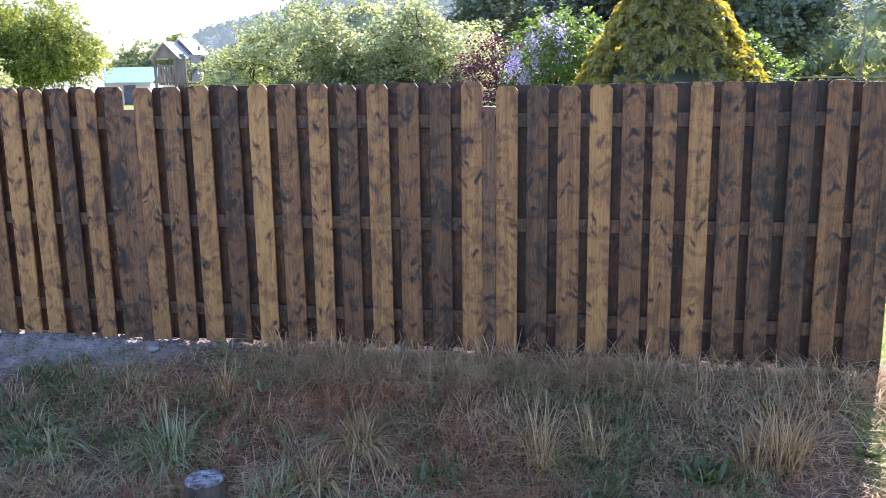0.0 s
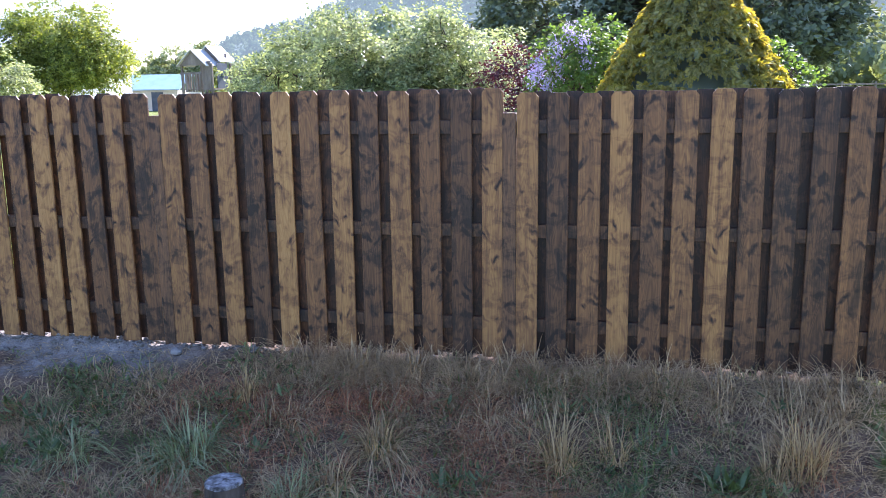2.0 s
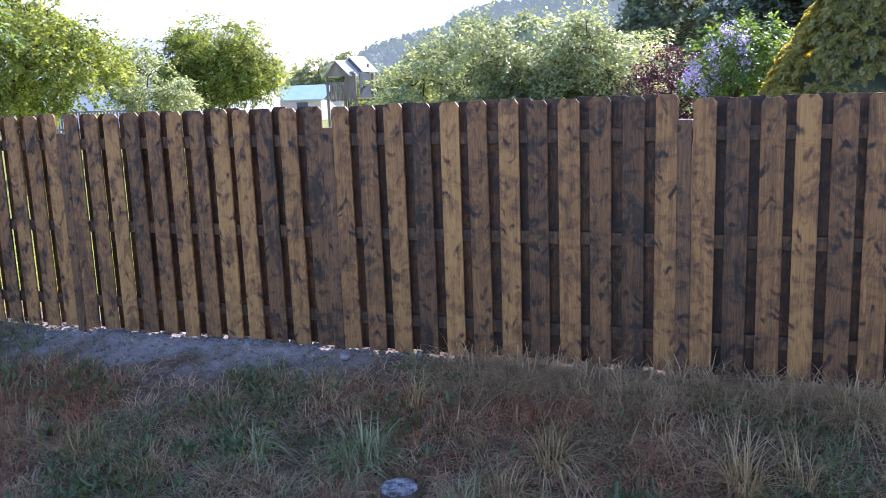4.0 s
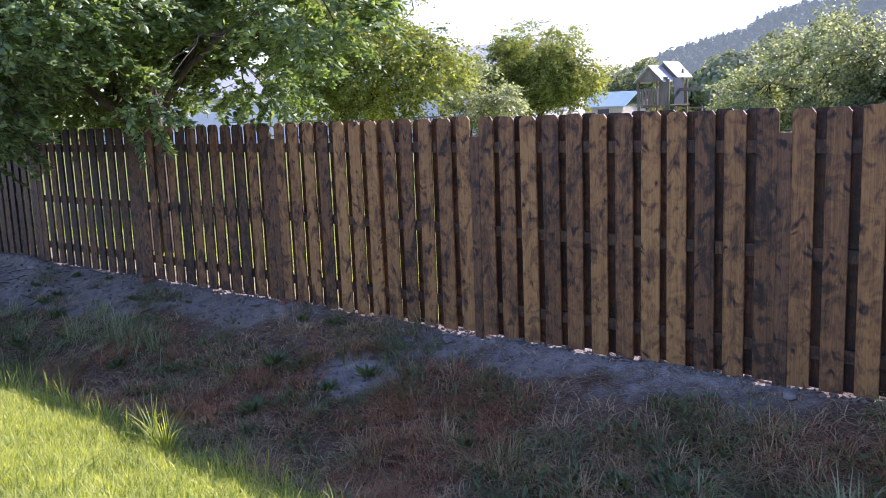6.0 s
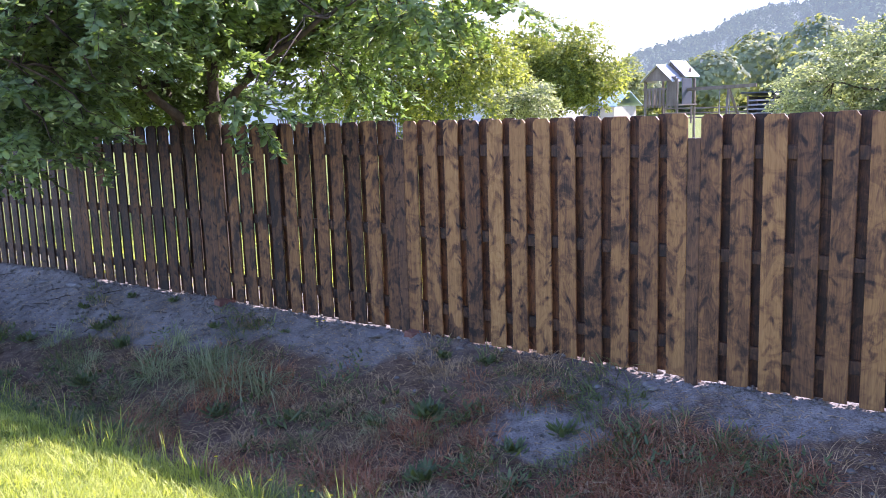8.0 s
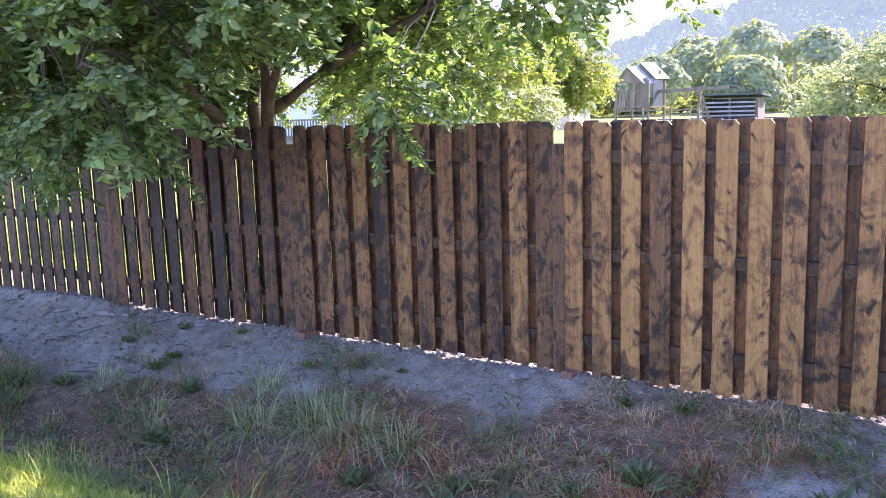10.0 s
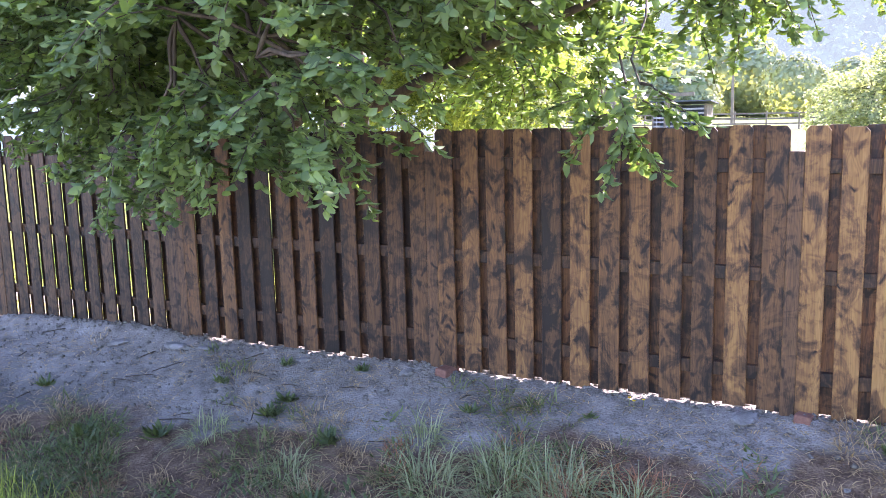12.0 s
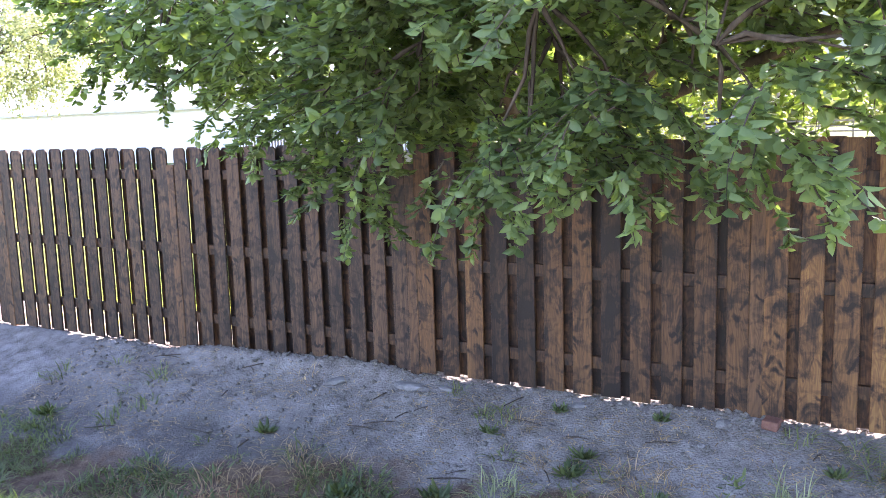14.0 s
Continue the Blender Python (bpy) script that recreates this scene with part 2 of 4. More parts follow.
GRASS_RUST = leafy("rusty_grass", (0.20, 0.09, 0.05), (0.52, 0.27, 0.14), 0.25, 0.75, (1.0, 0.75, 0.5), 7.0)
GRASS_STRAW = leafy("straw_grass", (0.22, 0.15, 0.075), (0.60, 0.46, 0.25), 0.3, 0.7, (1.0, 0.85, 0.55), 7.0)
GRASS_PALE = leafy("pale_green_grass", (0.16, 0.19, 0.10), (0.44, 0.46, 0.27), 0.3, 0.65, (1.0, 1.0, 0.5), 6.0)
GRASS_GREEN = leafy("green_grass", (0.075, 0.10, 0.045), (0.23, 0.265, 0.125), 0.35, 0.55, (1.1, 1.1, 0.4), 6.0)
GRASS_LAWN = leafy("lawn_grass", (0.12, 0.17, 0.035), (0.52, 0.54, 0.15), 0.4, 0.5, (1.15, 1.15, 0.4), 5.0)
WEED = leafy("weed_leaf", (0.065, 0.10, 0.045), (0.17, 0.22, 0.10), 0.3, 0.5)
PETAL = leafy("yellow_petal", (0.7, 0.5, 0.02), (0.85, 0.7, 0.05), 0.3)
# Far woods: bluish haze is put in as emission
FAR_LEAF = leafy("far_woods_leaf_haze_glow", (0.035, 0.06, 0.03), (0.10, 0.135, 0.06), 0.02, 0.95, (1.1, 1.1, 0.6), 0.12, (0.088, 0.108, 0.122), 0.12)
# Mid-distance leaf colours are paled to paint in haze
MID_LEAF = leafy("mid_woods_leaf_hazed", (0.14, 0.18, 0.12), (0.34, 0.39, 0.24), 0.25, 0.8, clump=0.15, single=0.3)
HILL = coat("hill_forest_haze_glow", [(0.3, (0.05, 0.075, 0.05)), (0.7, (0.08, 0.11, 0.07))], 0.05, 0.95, 0.4, 0.5, 0.1)
# The hill glows faintly to paint in the haze of distance
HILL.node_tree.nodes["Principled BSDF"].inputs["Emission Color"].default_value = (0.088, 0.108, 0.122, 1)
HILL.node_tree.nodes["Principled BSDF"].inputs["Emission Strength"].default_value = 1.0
PLANK = coat("weathered_plank", [(0.3, (0.12, 0.095, 0.075)), (0.6, (0.24, 0.20, 0.165)), (0.8, (0.34, 0.30, 0.26))], 4, 0.85, 40, 0.002, 0.2, (1, 1, 0.3))
SHINGLE = coat("pale_roofing", [(0.3, (0.45, 0.45, 0.44)), (0.7, (0.66, 0.66, 0.65))], 3, 0.6, 30, 0.004)
SIDING = coat("white_siding", [(0.3, (0.70, 0.71, 0.72)), (0.7, (0.82, 0.83, 0.84))], 1.5, 0.5, 20, 0.001)
TIN = coat("blue_tin", [(0.3, (0.25, 0.38, 0.46)), (0.7, (0.36, 0.50, 0.58))], 1.5, 0.4, 20, 0.002, 0.5)
BEIGE = coat("beige_wall", [(0.3, (0.42, 0.38, 0.32)), (0.7, (0.55, 0.50, 0.43))], 1.5, 0.8, 20, 0.002)
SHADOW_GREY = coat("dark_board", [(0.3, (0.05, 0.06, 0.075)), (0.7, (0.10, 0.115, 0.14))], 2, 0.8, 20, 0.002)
BRICK_RED = coat("red_brick", [(0.3, (0.15, 0.07, 0.05)), (0.7, (0.26, 0.13, 0.095))], 20, 0.9, 90, 0.003)
STONE = coat("pale_stone", [(0.3, (0.14, 0.13, 0.12)), (0.7, (0.33, 0.315, 0.30))], 14, 0.9, 90, 0.004)
CLOD = coat("dry_clod", [(0.3, (0.10, 0.088, 0.075)), (0.7, (0.25, 0.23, 0.205))], 30, 0.95, 120, 0.002, 0.1)
CHALK = coat("cracked_pale_top", [(0.38, (0.06, 0.055, 0.05)), (0.5, (0.20, 0.19, 0.185)), (0.65, (0.40, 0.39, 0.385))], 26, 0.9, 60, 0.006)
STEEL = coat("grey_metal", [(0.3, (0.2, 0.2, 0.21)), (0.7, (0.32, 0.32, 0.33))], 5, 0.5, 30, 0.001, 0.5)

glass, gnt, gb = shader("window_glass", 0.06, 0.6)
gb.inputs["Base Color"].default_value = (0.05, 0.07, 0.09, 1)

# ---- mesh helpers ----
rng = np.random.default_rng(7)


def np_mesh(name, verts, faces, mat, smooth=False):
    verts, faces = np.asarray(verts, np.float32), np.asarray(faces, np.int32)
    me = bpy.data.meshes.new(name)
    n, k = faces.shape
    me.vertices.add(len(verts))
    me.vertices.foreach_set("co", verts.ravel())
    me.loops.add(n * k)
    me.loops.foreach_set("vertex_index", faces.ravel())
    me.polygons.add(n)
    me.polygons.foreach_set("loop_start", np.arange(0, n * k, k, dtype=np.int32))
    me.polygons.foreach_set("loop_total", np.full(n, k, np.int32))
    if smooth:
        me.polygons.foreach_set("use_smooth", np.ones(n, bool))
    me.update(calc_edges=True)
    me.materials.append(mat)
    return me


def bm_mesh(name, bm, mat):
    me = bpy.data.meshes.new(name)
    bm.to_mesh(me)
    bm.free()
    me.materials.append(mat)
    return me


def part(name, data, mat, parent=None, label=""):
    """Links a bmesh or a mesh as ONE object under a thing."""
    if isinstance(data, bmesh.types.BMesh):
        data = bm_mesh(name, data, mat)
    ob = new(name, data)
    ob.parent = parent
    if label:
        tagged(ob, label)
    return ob


def box(bm, x0, y0, z0, x1, y1, z1, bevel=0.0, m=None):
    r = bmesh.ops.create_cube(bm, size=1.0)
    vs = r["verts"]
    bmesh.ops.scale(bm, vec=(x1 - x0, y1 - y0, z1 - z0), verts=vs)
    bmesh.ops.translate(bm, vec=((x0 + x1) / 2, (y0 + y1) / 2, (z0 + z1) / 2), verts=vs)
    if m is not None:
        bmesh.ops.transform(bm, matrix=m, verts=vs)
    if bevel:
        es = list({e for v in vs for e in v.link_edges})
        bmesh.ops.bevel(bm, geom=es, offset=bevel, segments=1, affect="EDGES")
    return bm


def boxed(*a, **k):
    return box(bmesh.new(), *a, **k)


def beam(p, q, w, h, bevel=0.0):
    """A bar of section w x h from p to q."""
    p, q = Vector(p), Vector(q)
    m = Matrix.Translation((p + q) / 2) @ (q - p).to_track_quat("Z", "Y").to_matrix().to_4x4()
    d = (q - p).length / 2
    return box(bmesh.new(), -w / 2, -h / 2, -d, w / 2, h / 2, d, bevel, m)


def tube(points, radii, sides=8):
    """Vertices and quads of a tapered tube along points."""
    pts = [Vector(p) for p in points]
    vs, fs = [], []
    for i, p in enumerate(pts):
        d = (pts[min(i + 1, len(pts) - 1)] - pts[max(i - 1, 0)]).normalized()
        a = d.orthogonal().normalized()
        b = d.cross(a)
        for s in range(sides):
            t = 2 * math.pi * s / sides
            vs.append(p + (a * math.cos(t) + b * math.sin(t)) * radii[i])
    for i in range(len(pts) - 1):
        for s in range(sides):
            t = (s + 1) % sides
            fs.append((i * sides + s, i * sides + t, (i + 1) * sides + t, (i + 1) * sides + s))
    return vs, fs


def gather(pieces):
    vs, fs = [], []
    for v, f in pieces:
        k = len(vs)
        vs.extend(v)
        fs.extend(tuple(i + k for i in q) for q in f)
    return [tuple(v) for v in vs], fs


def bent(p, q, sag, rnd, n=5, wob=0.08):
    p, q = Vector(p), Vector(q)
    l = (q - p).length
    out = []
    for i in range(n + 1):
        t = i / n
        o = p.lerp(q, t) + Vector((0, 0, sag * 4 * t * (1 - t)))
        if 0 < i < n:
            o += Vector((rnd.uniform(-1, 1), rnd.uniform(-1, 1), rnd.uniform(-1, 1))) * wob * l
        out.append(o)
    return out


def leaves_mesh(name, pos, axis, side, length, width, mat, cup=0.18, full=True):
    """Leaves as folded blades: pos (n,3), axis and side unit vectors (n,3), length and width (n,)."""
    n = len(pos)
    up = np.cross(side, axis)
    L, W = length[:, None], width[:, None]
    mid = pos + axis * L * 0.5
    if full:
        v = np.stack([pos, pos + axis * L * 0.33 + side * W * 0.48 + up * W * cup, pos + axis * L * 0.72 + side * W * 0.34 + up * W * cup * 0.7 - up * L * 0.04,
                      pos + axis * L - up * L * 0.12, pos + axis * L * 0.72 - side * W * 0.34 + up * W * cup * 0.7 - up * L * 0.04, pos + axis * L * 0.33 - side * W * 0.48 + up * W * cup], 1)
        f = np.array([[0, 1, 2, 3], [0, 3, 4, 5]])
        k = 6
    else:
        v = np.stack([pos, mid + side * W * 0.5 + up * W * cup, pos + axis * L, mid - side * W * 0.5 + up * W * cup], 1)
        f = np.array([[0, 1, 2, 3]])
        k = 4
    faces = (np.arange(n)[:, None, None] * k + f[None]).reshape(-1, 4)
    return np_mesh(name, v.reshape(-1, 3), faces, mat)


def unit(a):
    return a / np.maximum(np.linalg.norm(a, axis=1, keepdims=True), 1e-6)


def blades_mesh(name, x, y, z, h, w, lean, mat, rnd, bend=0.5, turn=None, arch=False):
    """Grass blades: three bent quads each, five where they arch over."""
    n = len(x)
    a = rnd.uniform(0, 2 * np.pi, n) if turn is None else turn
    d = np.stack([np.cos(a), np.sin(a), np.zeros(n)], 1)
    s = np.stack([-np.sin(a), np.cos(a), np.zeros(n)], 1)
    p = np.stack([x, y, z], 1)
    up = np.array([[0, 0, 1.0]])
    H, W, E = h[:, None], w[:, None], lean[:, None]
    c = bend * np.minimum(E, 1.4) * 0.55

    def at(t):
        return p + up * H * (t - c * t * t) + d * H * E * t ** 1.7

    if arch:
        steps = [(0.0, 0.5), (0.22, 0.5), (0.42, 0.45), (0.62, 0.38), (0.82, 0.26), (1.0, 0.05)]
        v = np.stack([at(t) + k * s * W * q for t, q in steps for k in (-1, 1)], 1)
        f = np.array([[2 * i, 2 * i + 1, 2 * i + 3, 2 * i + 2] for i in range(5)])
        return np_mesh(name, v.reshape(-1, 3), (np.arange(n)[:, None, None] * 12 + f[None]).reshape(-1, 4), mat)
    p1, p2, p3 = at(0.4), at(0.75), at(1.0)
    v = np.stack([p - s * W / 2, p + s * W / 2, p1 + s * W * 0.45, p1 - s * W * 0.45, p2 + s * W * 0.3, p2 - s * W * 0.3, p3 + s * W * 0.06, p3 - s * W * 0.06], 1)
    f = np.array([[0, 1, 2, 3], [3, 2, 4, 5], [5, 4, 6, 7]])
    faces = (np.arange(n)[:, None, None] * 8 + f[None]).reshape(-1, 4)
    return np_mesh(name, v.reshape(-1, 3), faces, mat)


# ---- ground ----
PROFILE_Y = [-40.0, -3.0, 0.0, 1.2, 2.0, 2.6, 3.1, 3.5, 3.8, 4.1, 4.5, 5.0, 5.3, 5.5, 5.8]
PROFILE_Z = [0.35, 0.35, 0.28, 0.15, -0.02, -0.22, -0.36, -0.53, -0.55, -0.45, -0.32, -0.13, -0.05, -0.015, 0.0]


def west_drop(x):
    """The ground by the fence falls away a little towards the west end."""
    return np.interp(x, [-17.5, -15.5, -13.4], [0.075, 0.06, 0.0])


def lumps(x, y):
    return (0.022 * np.sin(1.7 * x + 0.6 * y) * np.sin(1.1 * y - 0.5 * x + 1) + 0.014 * np.sin(4.3 * x + 2.2 * y) * np.cos(3.7 * y - x) + 0.007 * np.sin(11 * x + 3 * y) * np.cos(9 * y - 4 * x))


def height(x, y):
    x, y = np.asarray(x, float), np.asarray(y, float)
    near = np.interp(y, PROFILE_Y, PROFILE_Z)
    fade = np.clip((5.45 - y) / 0.5, 0, 1) * np.clip((y + 2) / 2, 0, 1)
    foot = np.exp(-((y - 5.5) / 0.13) ** 2) * (0.027 + 0.022 * np.sin(3.1 * x + 1) * np.sin(1.3 * x) + 0.014 * np.sin(9.7 * x) * np.cos(4.1 * x) + 0.008 * np.sin(27 * x) + 0.06 * np.clip((-13.2 - x) * 2, 0, 1) * np.clip((x + 16.2) * 2, 0, 1))
    return near - west_drop(x) * np.clip((7.5 - y) / 1.5, 0, 1) * np.clip((y - 3) / 1, 0, 1) + lumps(x, y) * fade + np.clip(foot, -0.02, 0.1) * (x < -2.5) + foot * 0.4 * (x >= -2.5) - 0.014 * np.clip((x + 0.9) * 2, 0, 1) * np.clip((5.9 - y) * 3, 0, 1) * np.clip((y - 3) / 1, 0, 1)


def grid_axis(lo, hi, step, far):
    a = list(np.arange(lo, hi + step / 2, step))
    s, v, out = step, hi, []
    while v < far:
        s *= 1.35
        v += s
        out.append(v)
    s, v, left = step, lo, []
    while v > -far:
        s *= 1.35
        v -= s
        left.append(v)
    return np.array(left[::-1] + a + out)


gx, gy = grid_axis(-20, 4, 0.07, 1500), grid_axis(0.5, 6.2, 0.05, 1500)
X, Y = np.meshgrid(gx, gy)
gv = np.stack([X, Y, height(X, Y)], -1).reshape(-1, 3)
ii = np.arange(len(gv)).reshape(X.shape)
gf = np.stack([ii[:-1, :-1], ii[:-1, 1:], ii[1:, 1:], ii[1:, :-1]], -1).reshape(-1, 4)
ground = tagged(new("ground", np_mesh("ground", gv, gf, GROUND, True)), "grassy ditch bank with pale silt strip and dry thatch", "ground", kind="structure")

# ---- distant hill ----
SKYLINE_A = [-70, -30, -16, 0, 8, 12, 15, 18, 22, 26, 30, 36, 60]
SKYLINE_S = [0.05, 0.20, 0.20, 0.20, 0.165, 0.125, 0.102, 0.088, 0.069, 0.043, 0.022, 0.008, 0.004]


def hill_z(az, r):
    s = np.interp(az, SKYLINE_A, SKYLINE_S) - 0.005
    k = np.clip((r - 230) / 650, 0, 1)
    top = s * 880
    k = k * k * (3 - 2 * k) * 0.6 + 0.4 * k
    return top * k + 7 * np.sin(az * 0.9 + r * 0.006) * k * (s > 0.04) * np.minimum(1, (880 - r) / 200)


az, rr = np.meshgrid(np.linspace(-70, 60, 131), np.linspace(230, 880, 40))
hv = np.stack([-np.sin(np.radians(az)) * rr, np.cos(np.radians(az)) * rr, hill_z(az, rr) - 0.5], -1).reshape(-1, 3)
ii = np.arange(len(hv)).reshape(az.shape)
hf = np.stack([ii[:-1, :-1], ii[:-1, 1:], ii[1:, 1:], ii[1:, :-1]], -1).reshape(-1, 4)
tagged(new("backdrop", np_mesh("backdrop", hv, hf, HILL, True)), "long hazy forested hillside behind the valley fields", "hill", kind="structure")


def crowns(name, xs, ys, zs, rs, hs, mat, per, rnd, cone=0.3, fine=1.0):
    """Many distant tree crowns, each a tuft of leaf clumps."""
    P, A, S, L = [], [], [], []
    for x, y, z, r, h in zip(xs, ys, zs, rs, hs):
        pointed = rnd.random() < cone
        u = rnd.normal(size=(per, 3))
        u = unit(u)
        u[:, 1] = -np.abs(u[:, 1]) * 0.9
        t = (u[:, 2] + 1) / 2
        rad = r * (0.75 + 0.35 * rnd.random(per))
        if pointed:
            rad = rad * (1.05 - t) * 0.75
            p = np.stack([x + u[:, 0] * rad, y + u[:, 1] * rad, z + t * h * 1.25], 1)
        else:
            p = np.stack([x + u[:, 0] * rad, y + u[:, 1] * rad, z + h * 0.5 + u[:, 2] * h * 0.5 * (0.8 + 0.3 * rnd.random(per))], 1)
        P.append(p)
        a = unit(np.cross(u + rnd.normal(size=(per, 3)) * 0.35, rnd.normal(size=(per, 3))))
        A.append(a)
        S.append(unit(np.cross(a, u)))
        L.append(np.full(per, r) * fine * (0.26 + 0.3 * rnd.random(per)))
    P, A, S, L = np.concatenate(P), np.concatenate(A), np.concatenate(S), np.concatenate(L)
    return leaves_mesh(name, P, A, S, L, L * 0.75, mat, 0.25, False)


r1 = np.random.default_rng(11)
n = 4200
ca = r1.uniform(-34, 36, n)
cr = 240 + 640 * r1.random(n) ** 0.8
keep = (np.interp(ca, SKYLINE_A, SKYLINE_S) > 0.03) & ((ca < 14) | (cr > 330))
ca, cr = ca[keep], cr[keep]
cs = r1.uniform(3.5, 7.0, len(ca)) * np.where(ca > 14, 0.65, 1.0)
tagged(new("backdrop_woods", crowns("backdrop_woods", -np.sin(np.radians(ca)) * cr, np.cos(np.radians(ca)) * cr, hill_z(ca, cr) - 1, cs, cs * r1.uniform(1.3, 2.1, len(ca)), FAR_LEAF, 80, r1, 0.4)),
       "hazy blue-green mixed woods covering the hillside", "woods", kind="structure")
n = 200
ca = r1.uniform(-30, 40, n)
cr = r1.uniform(125, 220, n)
cs = r1.uniform(1.8, 4.2, n) * np.where(ca > 24, 0.75, 1.0) * np.where(ca < 3, 1.6, np.where(ca < 22, 1.45, 1.0))
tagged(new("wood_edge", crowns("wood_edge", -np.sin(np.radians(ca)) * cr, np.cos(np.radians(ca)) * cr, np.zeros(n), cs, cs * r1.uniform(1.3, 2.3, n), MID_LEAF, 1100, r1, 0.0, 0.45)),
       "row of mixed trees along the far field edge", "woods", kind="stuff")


# ---- trees ----
def make_tree(name, label, stems, crown, twigs, per, leaf, mat, seed, droop=0.35, gap=-0.12, spread=0.5, tidy=0.5, group="", shell=0.45, full=False, branches=110, trunk_r=0.14):
    """stems: polylines of (x, y, z); crown: ellipsoids (x, y, z, rx, ry, rz). Leaves sit along short twigs."""
    rnd = random.Random(seed)
    rn = np.random.default_rng(seed)
    root = new(name)
    base = Vector(stems[0][0])
    root.location = base
    pieces, nodes = [], []
    for st in stems:
        pts = [Vector(st[0])]
        for a, b in zip(st[:-1], st[1:]):
            pts += bent(a, b, 0, rnd, 4, 0.03)[1:]
        r0 = trunk_r * rnd.uniform(0.85, 1.1)
        rad = [r0 * (1 - (0.72 if st[0][2] == 0 else 0.9) * i / (len(pts) - 1)) * (1 if st[0][2] == 0 else 0.6) for i in range(len(pts))]
        rad[0] *= 1.25
        pieces.append(tube([p - base for p in pts], rad, 9))
        nodes += [(p, r) for p, r in zip(pts, rad)][2:]
    # limbs into each lobe of the crown
    limbs = []
    for c in crown:
        for _ in range(2 if full else 5):
            q = Vector((c[0] + rnd.uniform(-0.6, 0.6) * c[3], c[1] + rnd.uniform(-0.6, 0.6) * c[4], c[2] + rnd.uniform(-0.4, 0.6) * c[5]))
            p, r = min(nodes, key=lambda k: (k[0] - q).length + 0.5 * max(0, k[0].z - q.z))
            pts = bent(p, q, 0.12 * (q - p).length, rnd, 6, 0.05)
            rad = [max(0.007 if full else 0.012, min(r * 0.55, 0.03 if full else 1) * (1 - 0.8 * i / 6)) for i in range(7)]
            pieces.append(tube([k - base for k in pts], rad, 6))
            limbs += list(zip(pts[2:], rad[2:]))
    nodes += limbs
    v, f = gather(pieces)
    part("trunk", np_mesh("trunk", v, f, BARK, True), BARK, root, "dark rough-barked trunk with spreading limbs")
    vol = np.array([c[3] * c[4] * c[5] for c in crown]) ** 0.7
    vol /= vol.sum()
    anchors = []
    tries = 0
    while len(anchors) < twigs and tries < twigs * 30:
        tries += 1
        c = crown[rn.choice(len(crown), p=vol)]
        u = rn.normal(size=3)
        u /= np.linalg.norm(u)
        k = shell + (1 - shell) * rn.random() ** 0.6
        p = Vector((c[0] + u[0] * c[3] * k, c[1] + u[1] * c[4] * k, c[2] + u[2] * c[5] * k))
        if noise.noise(p * (1.1 / spread * 0.5)) < gap:
            continue
        anchors.append((p, Vector(u)))
    twig_pieces, P, A, S, L = [], [], [], [], []
    for i, (p, u) in enumerate(anchors):
        if i < branches:
            q, r = min(nodes, key=lambda k: (k[0] - p).length)
            pts = bent(q, p, 0.08 * (p - q).length, rnd, 4, 0.05)
            twig_pieces.append(tube([k - base for k in pts], [min(r, 0.022), 0.015, 0.011, 0.008, 0.005], 4))
        d = Vector((u.x + rnd.uniform(-0.7, 0.7), u.y + rnd.uniform(-0.7, 0.7), u.z * 0.5 + rnd.uniform(-0.4, 0.4) - droop)).normalized()
        ln = spread * rnd.uniform(0.6, 1.3)
        end = p + d * ln - Vector((0, 0, droop * ln * 0.5))
        mid = p + d * ln * 0.5
        if full:
            twig_pieces.append(tube([k - base for k in (p, mid, end)], [0.006, 0.004, 0.002], 3))
        t = rn.random(per)[:, None]
        pp, mm, ee = (np.array(k - base) for k in (p, mid, end))
        pos = (1 - t) ** 2 * pp + 2 * t * (1 - t) * mm + t * t * ee
        pos = pos + rn.normal(size=(per, 3)) * spread * 0.12 * (1 - tidy)
        out = rn.normal(size=(per, 3))
        ax = unit(out * 0.8 * np.array([[1, 1, 0.45]]) + np.array(d) * 0.6 + np.array([[0, 0, -droop * 0.9]]))
        nz = unit(rn.normal(size=(per, 3)) * (1 - tidy) + np.array([[u.x * 0.7, u.y * 0.7, 0.9]]))
        sd = unit(np.cross(nz, ax))
        P.append(pos), A.append(ax), S.append(sd), L.append(leaf * rn.uniform(0.6, 1.2, per))
    if twig_pieces:
        v, f = gather(twig_pieces)
        tagged(part("branchwork", np_mesh("branchwork", v, f, BARK, True), BARK, root, "thin brown branches and twigs"), kind="stuff")
    P, A, S, L = np.concatenate(P), np.concatenate(A), np.concatenate(S), np.concatenate(L)
    part("crown", leaves_mesh("crown", P, A, S, L, L * 0.62, mat, 0.16, full), mat, root)
    return tagged(root, label, "tree", group)


